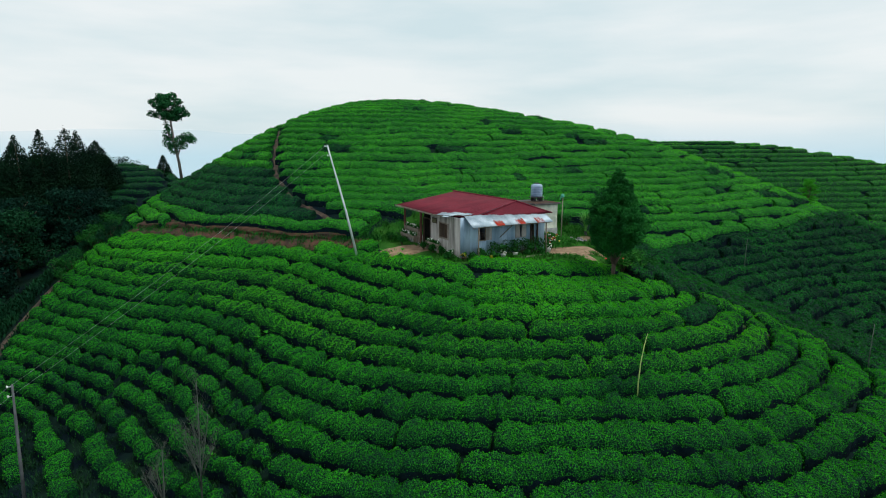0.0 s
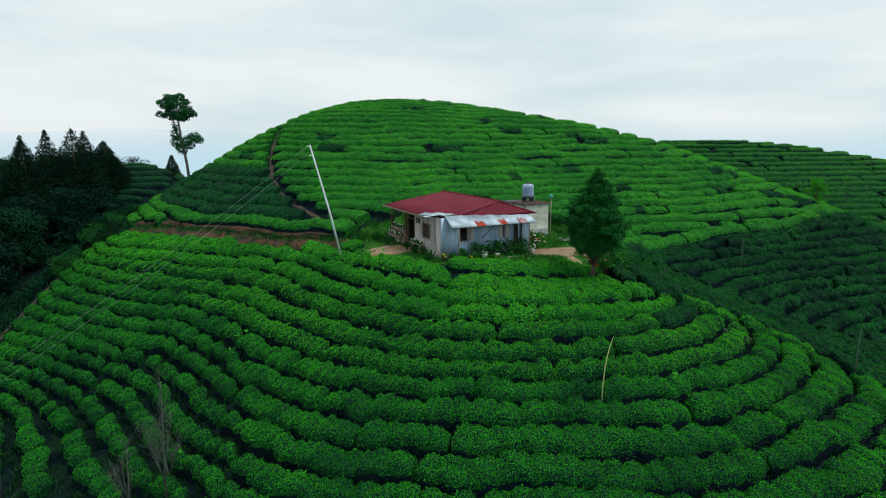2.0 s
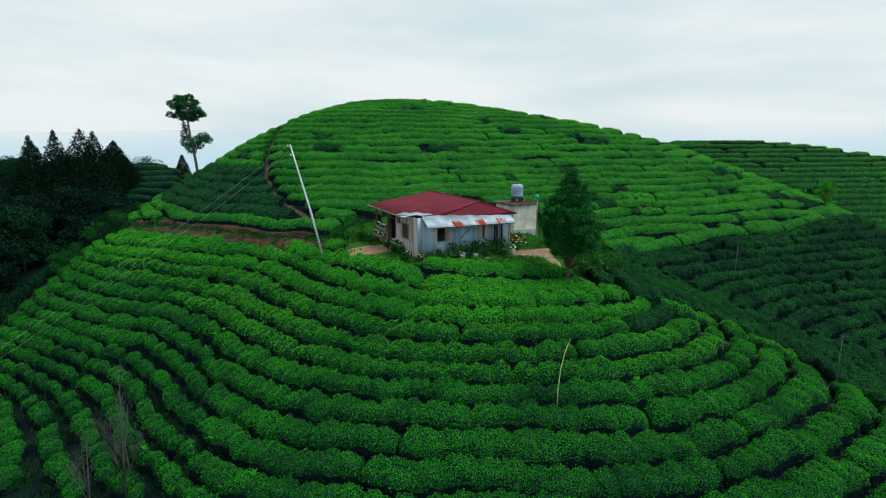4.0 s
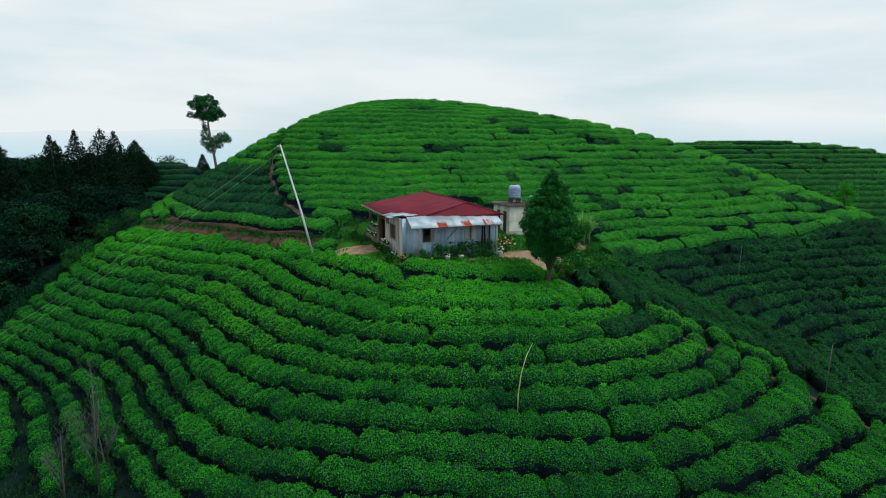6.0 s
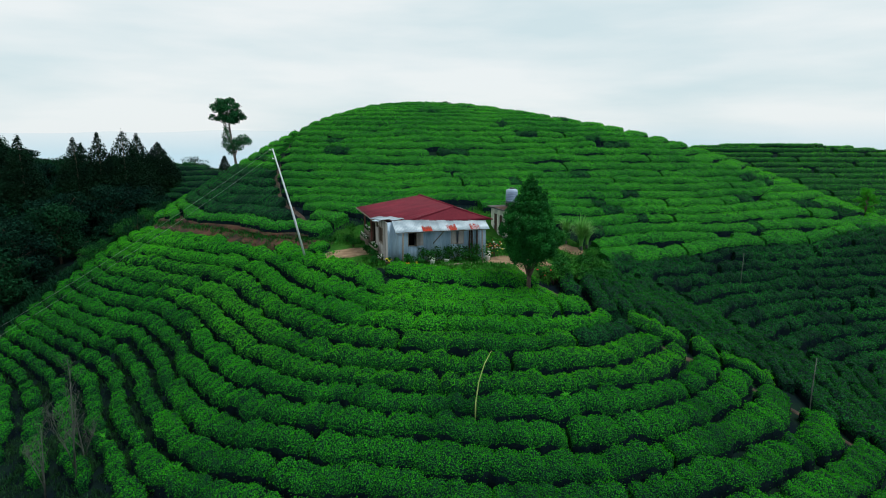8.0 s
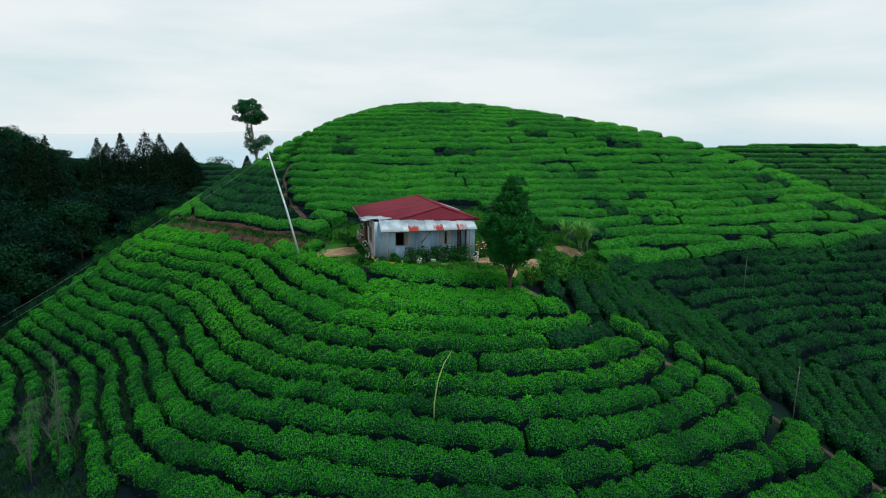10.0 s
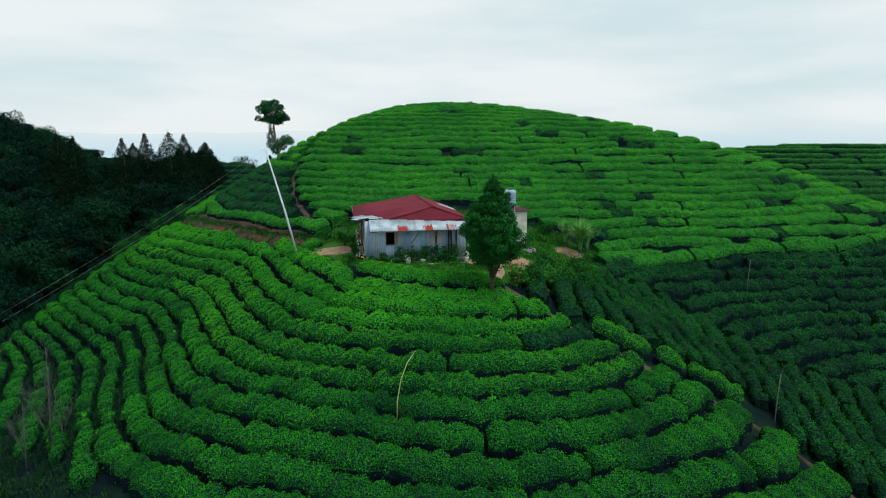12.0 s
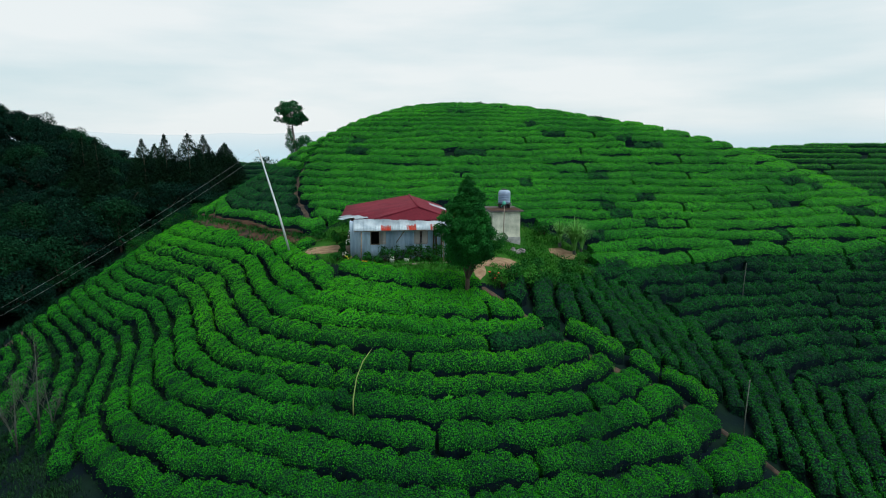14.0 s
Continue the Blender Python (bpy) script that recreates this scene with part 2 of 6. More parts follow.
M = {
    # Blue-black soil: the shade between the tea rows is put into its colour.
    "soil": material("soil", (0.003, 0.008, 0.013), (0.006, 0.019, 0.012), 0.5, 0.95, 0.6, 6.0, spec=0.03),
    "earth": material("earth", (0.15, 0.095, 0.055), (0.28, 0.20, 0.125), 1.6, 0.95, 0.8, 9.0),
    "bank": material("bank", (0.016, 0.013, 0.009), (0.085, 0.038, 0.023), 1.2, 0.95, 0.8, 5.0),
    # Woody hedge sides, with the shade of the row gaps in their colour.
    "shaded_stem": material("shaded_stem", (0.002, 0.008, 0.014), (0.006, 0.014, 0.016), 5.0, 0.95, 0.8, 20.0, spec=0.03),
    # Core tones are darker than the loose leaves, inner shade included.
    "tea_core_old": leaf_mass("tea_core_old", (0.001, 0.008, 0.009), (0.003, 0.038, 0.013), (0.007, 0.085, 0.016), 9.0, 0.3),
    # Boards inside the veranda: the interior's darkness is put into the colour.
    "unlit_board": material("unlit_board", (0.008, 0.007, 0.007), (0.016, 0.013, 0.012), 3.0, 0.9),
    "turf": material("turf", (0.012, 0.075, 0.010), (0.035, 0.115, 0.016), 0.7, 0.95, 0.8, 14.0, spec=0.03),
    "path_earth": material("path_earth", (0.014, 0.012, 0.010), (0.085, 0.058, 0.042), 1.6, 0.95, 0.6, 7.0),
    "dark_steel": material("dark_steel", (0.06, 0.07, 0.075), (0.10, 0.11, 0.12), 3.0, 0.6),
    "tea_near": material("tea_near", (0.012, 0.158, 0.011), (0.030, 0.325, 0.012), 0.3, 0.7, island=0.6, spec=0.06, contrast=(0.3, 0.6), thin=0.4),
    "tea_hill": material("tea_hill", (0.029, 0.29, 0.009), (0.066, 0.44, 0.011), 0.18, 0.7, island=0.6, spec=0.06, thin=0.4),
    "tea_old": material("tea_old", (0.004, 0.062, 0.017), (0.013, 0.160, 0.024), 0.3, 0.7, island=1.2, spec=0.08, thin=0.3),
    "tea_bank": material("tea_bank", (0.005, 0.074, 0.013), (0.013, 0.160, 0.016), 0.3, 0.7, island=0.7, spec=0.08, thin=0.35),
    # Cores again darker than their leaves, with shade in the deep tone.
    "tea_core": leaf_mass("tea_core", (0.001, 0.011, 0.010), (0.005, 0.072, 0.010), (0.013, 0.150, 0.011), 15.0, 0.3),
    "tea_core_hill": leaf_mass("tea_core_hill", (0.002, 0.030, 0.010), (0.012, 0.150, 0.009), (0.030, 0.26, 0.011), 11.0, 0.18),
    "forest": material("forest", (0.0018, 0.016, 0.0125), (0.0048, 0.034, 0.018), 0.3, 0.8, island=1.0, spec=0.05),
    "forest_light": material("forest_light", (0.003, 0.026, 0.013), (0.007, 0.050, 0.017), 0.3, 0.8, island=1.0, spec=0.05),
    "tall_leaf": material("tall_leaf", (0.008, 0.065, 0.024), (0.018, 0.120, 0.036), 0.4, 0.8, island=1.0, spec=0.05),
    "conifer": material("conifer", (0.002, 0.014, 0.008), (0.005, 0.024, 0.010), 0.5, 0.8, island=0.8, spec=0.05),
    "cypress": material("cypress", (0.0065, 0.066, 0.015), (0.016, 0.138, 0.022), 1.2, 0.8, island=1.0, spec=0.05),
    "bark": material("bark", (0.05, 0.037, 0.028), (0.10, 0.08, 0.06), 5.0, 0.9, 0.6, 30.0, stretch=(1, 1, 0.2)),
    "pale_bark": material("pale_bark", (0.10, 0.095, 0.085), (0.19, 0.18, 0.16), 4.0, 0.9, 0.4, 30.0, stretch=(1, 1, 0.2)),
    "grass": material("grass", (0.014, 0.105, 0.012), (0.040, 0.19, 0.022), 0.8, 0.8, island=0.9, spec=0.05),
    "fern": material("fern", (0.020, 0.20, 0.012), (0.050, 0.33, 0.022), 0.8, 0.8, island=0.6, spec=0.05, thin=0.3),
    "reed": material("reed", (0.06, 0.24, 0.04), (0.17, 0.38, 0.10), 1.2, 0.7, island=0.7, spec=0.1),
    "weed": material("weed", (0.007, 0.066, 0.012), (0.018, 0.118, 0.017), 1.0, 0.8, island=0.8, spec=0.05),
    "dull_weed": material("dull_weed", (0.004, 0.028, 0.010), (0.014, 0.056, 0.018), 0.5, 0.85, island=1.0, spec=0.05),
    "red_tin": material("red_tin", (0.112, 0.010, 0.022), (0.150, 0.015, 0.029), 0.7, 0.7, 0.15, 3.0, piece=0.14, spec=0.15),
    "zinc": material("zinc", (0.24, 0.32, 0.38), (0.42, 0.51, 0.57), 1.6, 0.5, 0.15, 4.0, metallic=0.25, piece=0.4, spec=0.4),
    "blue_tin": material("blue_tin", (0.20, 0.34, 0.49), (0.42, 0.57, 0.71), 2.6, 0.5, 0.2, 5.0, metallic=0.15, piece=0.4, stretch=(1, 1, 0.1), spec=0.45, contrast=(0.28, 0.6)),
    "rust": material("rust", (0.37, 0.030, 0.018), (0.24, 0.050, 0.032), 6.0, 0.85, 0.3, 20.0, spec=0.1),
    "timber": material("timber", (0.16, 0.13, 0.10), (0.30, 0.26, 0.22), 2.5, 0.85, 0.4, 18.0, piece=0.4, stretch=(1, 1, 0.15)),
    "dark_timber": material("dark_timber", (0.035, 0.022, 0.016), (0.07, 0.045, 0.03), 3.0, 0.8, 0.4, 18.0, stretch=(1, 1, 0.2)),
    "red_post": material("red_post", (0.10, 0.035, 0.03), (0.16, 0.06, 0.05), 3.0, 0.7, 0.2, 20.0),
    "plank": material("plank", (0.17, 0.155, 0.145), (0.50, 0.47, 0.45), 2.6, 0.9, 0.3, 15.0, piece=0.4, stretch=(1, 1, 0.15), contrast=(0.3, 0.58)),
    "plaster": material("plaster", (0.40, 0.44, 0.37), (0.72, 0.73, 0.63), 1.3, 0.9, 0.25, 8.0),
    "slab": material("slab", (0.05, 0.05, 0.055), (0.13, 0.12, 0.12), 1.6, 0.95, 0.4, 10.0),
    "cement": material("cement", (0.22, 0.23, 0.24), (0.40, 0.41, 0.41), 1.6, 0.95, 0.4, 10.0),
    "tank_steel": material("tank_steel", (0.16, 0.24, 0.37), (0.30, 0.40, 0.54), 1.5, 0.4, 0.1, 6.0, spec=0.5),
    "tank_dark": material("tank_dark", (0.02, 0.022, 0.028), (0.04, 0.042, 0.05), 3.0, 0.5),
    "galvanised": material("galvanised", (0.42, 0.48, 0.52), (0.56, 0.62, 0.66), 3.0, 0.45, metallic=0.3),
    "wire": material("wire", (0.30, 0.33, 0.35), (0.38, 0.40, 0.42), 3.0, 0.5, metallic=0.5),
    "bamboo": material("bamboo", (0.24, 0.36, 0.10), (0.36, 0.42, 0.14), 3.0, 0.6),
    "dry_wood": material("dry_wood", (0.045, 0.056, 0.050), (0.10, 0.12, 0.105), 4.0, 0.9),
    "dry_leaf": material("dry_leaf", (0.035, 0.026, 0.020), (0.08, 0.05, 0.035), 4.0, 0.9, island=0.6),
    "olive_board": material("olive_board", (0.07, 0.075, 0.035), (0.12, 0.12, 0.06), 6.0, 0.8),
    "stone": material("stone", (0.09, 0.095, 0.10), (0.22, 0.22, 0.22), 3.0, 0.95, 0.5, 12.0, piece=0.5),
    "teal_plastic": material("teal_plastic", (0.05, 0.30, 0.24), (0.08, 0.38, 0.30), 3.0, 0.5),
    "white_pot": material("white_pot", (0.62, 0.64, 0.64), (0.75, 0.76, 0.76), 4.0, 0.6),
    "yellow": material("yellow", (0.72, 0.60, 0.03), (0.80, 0.70, 0.06), 6.0, 0.6),
    "orange": material("orange", (0.70, 0.22, 0.02), (0.78, 0.30, 0.03), 6.0, 0.6),
    "scarlet": material("scarlet", (0.60, 0.03, 0.03), (0.70, 0.06, 0.05), 6.0, 0.6),
    "white_petal": material("white_petal", (0.74, 0.75, 0.70), (0.80, 0.80, 0.76), 6.0, 0.6),
    # Distance haze as a pale blue glow, thinner towards the ridge tops.
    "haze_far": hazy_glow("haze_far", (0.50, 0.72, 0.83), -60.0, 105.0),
}


# ---- building blocks ----
rng = np.random.default_rng(7)


def lattice(ix, iy, seed):
    h = (ix.astype(np.int64) * 374761393 + iy.astype(np.int64) * 668265263 + seed * 1442695041) & 0x7FFFFFFF
    h = ((h ^ (h >> 13)) * 1274126177) & 0x7FFFFFFF
    return ((h ^ (h >> 16)) & 0xFFFF) / 65535.0


def soft_noise(x, y, size, seed=0):
    """Smooth noise from -1 to 1 with lumps of about that size in metres."""
    x, y = np.asarray(x, float) / size, np.asarray(y, float) / size
    ix, iy = np.floor(x), np.floor(y)
    fx, fy = x - ix, y - iy
    fx, fy = fx * fx * (3 - 2 * fx), fy * fy * (3 - 2 * fy)
    a, b = lattice(ix, iy, seed), lattice(ix + 1, iy, seed)
    c, d = lattice(ix, iy + 1, seed), lattice(ix + 1, iy + 1, seed)
    return 2 * ((a * (1 - fx) + b * fx) * (1 - fy) + (c * (1 - fx) + d * fx) * fy) - 1


def smooth(a, b, v):
    k = np.clip((v - a) / (b - a), 0, 1)
    return k * k * (3 - 2 * k)


def quad_mesh(name, verts, quads, mats, slots=None, flat=False):
    """A mesh from arrays of corners and of four-cornered faces."""
    me = bpy.data.meshes.new(name)
    verts, quads = np.asarray(verts, np.float32), np.asarray(quads, np.int32)
    me.vertices.add(len(verts))
    me.vertices.foreach_set("co", verts.ravel())
    me.loops.add(quads.size)
    me.loops.foreach_set("vertex_index", quads.ravel())
    me.polygons.add(len(quads))
    me.polygons.foreach_set("loop_start", np.arange(0, quads.size, 4, dtype=np.int32))
    me.polygons.foreach_set("use_smooth", np.full(len(quads), not flat, dtype=bool))
    for m in mats:
        me.materials.append(m)
    if slots is not None:
        me.polygons.foreach_set("material_index", np.asarray(slots, np.int32))
    me.update(calc_edges=True)
    return me


def grid_quads(n, m, base=0):
    i, j = np.meshgrid(np.arange(n - 1), np.arange(m - 1), indexing="ij")
    a = (i * m + j).ravel() + base
    return np.stack([a, a + 1, a + m + 1, a + m], 1)


def leaves(points, normals, size, tilt=0.8, wide=0.5):
    """Diamond leaves at the points, leaning off the normals; their corners and faces."""
    n = len(points)
    away = normals + tilt * rng.normal(size=(n, 3))
    away /= np.linalg.norm(away, axis=1)[:, None] + 1e-9
    side = np.cross(away, rng.normal(size=(n, 3)))
    side /= np.linalg.norm(side, axis=1)[:, None] + 1e-9
    ahead = np.cross(side, away)
    s = (size * rng.uniform(0.6, 1.3, n))[:, None]
    v = np.stack([points - ahead * s * 0.5, points + side * s * wide * 0.5 + away * s * 0.1, points + ahead * s * 0.5, points - side * s * wide * 0.5 + away * s * 0.1], 1)
    return v.reshape(-1, 3), np.arange(4 * n).reshape(n, 4)


def link(name, me, parent=None, label=""):
    ob = new(name, me)
    if parent is not None:
        ob.parent = parent
    return tagged(ob, label)


def part(name, bm, mat, parent, label=""):
    me = bpy.data.meshes.new(name)
    bm.to_mesh(me)
    bm.free()
    me.materials.append(mat)
    return link(name, me, parent, label)


def thing(name, place, turn, label, category, group="", kind=""):
    ob = new(name)
    ob.empty_display_size = 0.2
    ob.matrix_basis = pose(*place, 0, 0, turn)
    return tagged(ob, label, category, group, kind)


def box(x0, x1, y0, y1, z0, z1, bevel=0.01, bm=None):
    own = bmesh.new()
    bmesh.ops.create_cube(own, size=1.0, matrix=Matrix.LocRotScale(((x0 + x1) / 2, (y0 + y1) / 2, (z0 + z1) / 2), None, (x1 - x0, y1 - y0, z1 - z0)))
    if bevel:
        bmesh.ops.bevel(own, geom=own.edges[:], offset=bevel, segments=1, affect="EDGES")
    if bm is None:
        return own
    me = bpy.data.meshes.new("tmp")
    own.to_mesh(me)
    own.free()
    bm.from_mesh(me)
    bpy.data.meshes.remove(me)
    return bm


def tube(points, radii, sides=8, bm=None):
    """A tapered tube along points."""
    bm = bm or bmesh.new()
    rings = []
    pts = [Vector(p) for p in points]
    for k, p in enumerate(pts):
        way = (pts[min(k + 1, len(pts) - 1)] - pts[max(k - 1, 0)]).normalized()
        a = way.orthogonal().normalized()
        b = way.cross(a)
        rings.append([bm.verts.new(p + radii[k] * (math.cos(2 * math.pi * q / sides) * a + math.sin(2 * math.pi * q / sides) * b)) for q in range(sides)])
    for r0, r1 in zip(rings, rings[1:]):
        # keep the seams of the rings together
        off = min(range(sides), key=lambda o: (r1[o].co - r0[0].co).length)
        for q in range(sides):
            f = bm.faces.new((r0[q], r0[(q + 1) % sides], r1[(q + 1 + off) % sides], r1[(q + off) % sides]))
            f.smooth = True
    bm.faces.new(rings[0][::-1])
    bm.faces.new(rings[-1])
    return bm


def lathe(profile, sides=20, bm=None, at=(0, 0, 0)):
    """A turned shape from (radius, height) pairs."""
    bm = bm or bmesh.new()
    rings = [[bm.verts.new((at[0] + r * math.cos(2 * math.pi * q / sides), at[1] + r * math.sin(2 * math.pi * q / sides), at[2] + z)) for q in range(sides)] for r, z in profile]
    for r0, r1 in zip(rings, rings[1:]):
        for q in range(sides):
            f = bm.faces.new((r0[q], r0[(q + 1) % sides], r1[(q + 1) % sides], r1[q]))
            f.smooth = True
    bm.faces.new(rings[0][::-1])
    bm.faces.new(rings[-1])
    return bm


def corrugated(corner, pitch=0.09, deep=0.014, steps=4):
    """A wavy sheet over four corners (a, b along the top, c, d along the foot), with a thin edge."""
    a, b, c, d = (np.array(p, float) for p in corner)
    n = max(4, int(np.linalg.norm(b - a) / pitch) * 4)
    up = np.cross(b - a, d - a)
    up /= np.linalg.norm(up)
    if up[2] < 0 and abs(up[2]) > 0.2:
        up = -up
    bm = bmesh.new()
    layers = []
    for lift in (0.0, -0.004):
        rows = []
        for j in range(steps + 1):
            k = j / steps
            row = []
            for i in range(n + 1):
                q = i / n
                p = (a * (1 - q) + b * q) * (1 - k) + (d * (1 - q) + c * q) * k
                row.append(bm.verts.new(p + up * (deep * math.sin(i * math.pi / 2) + lift)))
            rows.append(row)
        layers.append(rows)
        for j in range(steps):
            for i in range(n):
                quad = (rows[j][i], rows[j][i + 1], rows[j + 1][i + 1], rows[j + 1][i])
                bm.faces.new(quad if lift == 0 else quad[::-1]).smooth = True
    t, u = layers
    for i in range(n):
        bm.faces.new((t[0][i], u[0][i], u[0][i + 1], t[0][i + 1]))
        bm.faces.new((t[-1][i + 1], u[-1][i + 1], u[-1][i], t[-1][i]))
    return bm


# ---- the lie of the land ----
SWELL = [
    [-0.36, -1.29, -1.02, -0.52, 0.16, -0.16, 0.18, -0.13, -0.09],
    [-0.67, -0.31, -0.68, 1.00, 2.83, 1.32, 1.41, -0.80, -0.42],
    [-1.85, 0.53, -1.86, -1.19, 1.34, 1.63, 0.17, -0.57, -0.20],
    [-1.17, 1.45, 0.24, -0.31, -0.87, -1.76, -0.72, 0.44, 0.39],
    [1.04, 1.57, 2.36, 2.77, 1.72, 1.99, 2.73, 0.44, 1.95],
    [0.68, 1.78, 2.39, 1.14, -0.56, -0.78, 0.35, 1.51, 2.20],
    [0.35, 1.48, 1.88, 1.28, 0.54, 0.91, 2.26, 2.09, 1.26],
]
ROW_SLOPE, ROW_X, ROW_Y, ROW_WIDTH = (-1.462, -0.0821, 3.531), [-30 + 6.4 * k for k in range(11)], [13 + 6 * k for k in range(6)], 5.2
ROW_BEND = [[-0.0, -0.0, 0.05, 0.07, -0.35, -0.32, -0.13, 0.03, 0.21, 0.13, 0.05], [-0.02, -0.18, 0.06, 0.37, -0.45, 0.72, 0.42, 0.05, 0.4, 0.51, 0.29], [0.29, -0.74, -0.88, -0.21, -0.44, 0.19, -0.01, 0.12, 0.06, 0.09, 0.37], [2.23, 1.07, 0.12, -0.86, 0.27, -0.38, -0.18, -0.1, 0.76, -0.3, -0.07], [0.12, -1.16, 0.01, -0.34, -0.14, 0.01, 0.16, -0.89, 0.49, 0.2, -0.07], [-0.03, 0.85, -0.04, 0.95, -0.08, -0.75, -0.18, -0.33, 0.04, 0.09, 0.0]]


SWELL_X, SWELL_Y, SWELL_WIDTH = [-40 + 11 * k for k in range(9)], [14 + 11 * k for k in range(7)], 8.5


def tea_top(x, y):
    """Height of the tea's clipped tops: the great hill, the spur with the house, and the swells between them."""
    x, y = np.asarray(x, float), np.asarray(y, float)
    z = -9 + 20 * np.exp(-((x - 2) / 38) ** 2 - ((y - 82) / 25) ** 2) + 8.5 * np.exp(-((x + 2) / 26) ** 2 - ((y - 42) / 14) ** 2)
    sx = np.exp(-((x[..., None] - np.array(SWELL_X)) / SWELL_WIDTH) ** 2 / 2)
    sy = np.exp(-((y[..., None] - np.array(SWELL_Y)) / SWELL_WIDTH) ** 2 / 2)
    z = z + ((sy @ np.array(SWELL)) * sx).sum(-1)
    z = z + 16.8 * np.exp(-((x - 56) / 70) ** 2 - ((y - 130) / 36) ** 2) * smooth(84, 112, y + 0.12 * x)
    z = z + 10.0 * np.exp(-((x + 54) / 15) ** 2 - ((y - 97) / 14) ** 2) * smooth(-34, -44, x)
    z = z + 25 * np.exp(-((x + 102) / 34) ** 2 - ((y - 55) / 45) ** 2) * smooth(-32, -52, x)
    away = np.hypot(x - 5, y - 60)
    return z - 210 * smooth(130, 520, away)


HOUSE, HOUSE_TURN = (1.17, 36.93, -0.05), 27.5
HU, HV = (math.cos(radians(HOUSE_TURN)), math.sin(radians(HOUSE_TURN))), (-math.sin(radians(HOUSE_TURN)), math.cos(radians(HOUSE_TURN)))


def ground_z(x, y):
    """Height of the soil: below the tea, and level round the house."""
    x, y = np.asarray(x, float), np.asarray(y, float)
    g = tea_top(x, y) - 0.8 + 0.05 * soft_noise(x, y, 2.5, 3)
    dx, dy = x - 3.2, y - 42.2
    r = np.hypot((dx * HU[0] + dy * HU[1]) / 9.0, (dx * HV[0] + dy * HV[1]) / 9.0)
    w = 1 - smooth(0.78, 1.1, r)
    return g * (1 - w) + HOUSE[2] * w


def gz(x, y):
    return float(ground_z(x, y))


def inside(x, y, poly):
    hit = np.zeros(np.shape(x), bool)
    for (x0, y0), (x1, y1) in zip(poly, poly[1:] + poly[:1]):
        if y0 != y1:
            cross = ((y0 > y) != (y1 > y)) & (x < (x1 - x0) * (y - y0) / (y1 - y0) + x0)
            hit ^= cross
    return hit


def off_line(x, y, line):
    """Distance from a line of points on the plan."""
    best = np.full(np.shape(x), 1e9)
    for (x0, y0), (x1, y1) in zip(line, line[1:]):
        lx, ly = x1 - x0, y1 - y0
        k = np.clip(((x - x0) * lx + (y - y0) * ly) / (lx * lx + ly * ly), 0, 1)
        best = np.minimum(best, np.hypot(x - x0 - k * lx, y - y0 - k * ly))
    return best


YARD = [(-6.2, 42.6), (-3.9, 39.4), (-0.8, 36.3), (2.5, 34.6), (6.5, 34.8), (9.6, 35.3), (11.4, 36.3), (14.5, 41.0), (16.0, 47.0), (15.5, 51.5), (12.5, 53.0), (5.0, 53.5), (-2.0, 50.2), (-6.0, 45.5)]
SPUR_PATH = [(10.9, 35.6), (12.6, 34.6), (15.0, 33.5), (18.2, 32.6), (21.4, 32.6), (24.0, 31.9), (26.5, 30.2), (29.0, 27.5), (32.0, 23.0)]
ROAD = [(-5.0, 43.0), (-8.0, 43.7), (-12.0, 45.2), (-16.7, 47.3), (-22.6, 50.0), (-29.0, 54.8), (-36.0, 61.0)]
HILL_PATH = [(-20.6, 74.0), (-19.4, 68.0), (-18.3, 62.3), (-16.5, 56.8), (-13.7, 52.3), (-11.1, 49.7), (-8.2, 46.5)]
LEFT_TRACK = [(-24.0, 20.0), (-27.5, 28.0), (-31.5, 35.5), (-34.5, 43.0), (-36.0, 50.0), (-36.0, 58.0)]
VALLEY = [(10.0, 44.5), (13.0, 45.5), (18.0, 47.0), (21.0, 46.3), (24.0, 43.7), (27.0, 41.2), (33.0, 41.5), (45.0, 34.0)]
PATH_ROW = [(16.2, 34.4), (18.6, 33.9), (21.6, 33.8), (24.2, 33.3)]
DARK_EDGE = [(11.0, 45.0), (15.5, 47.8), (21.6, 51.6), (27.3, 54.8), (35.0, 58.4), (42.7, 63.8), (52.0, 71.0)]


def beyond(x, y, line):
    """True on the far side of a line that runs with x."""
    return y > np.interp(x, [p[0] for p in line], [p[1] for p in line])


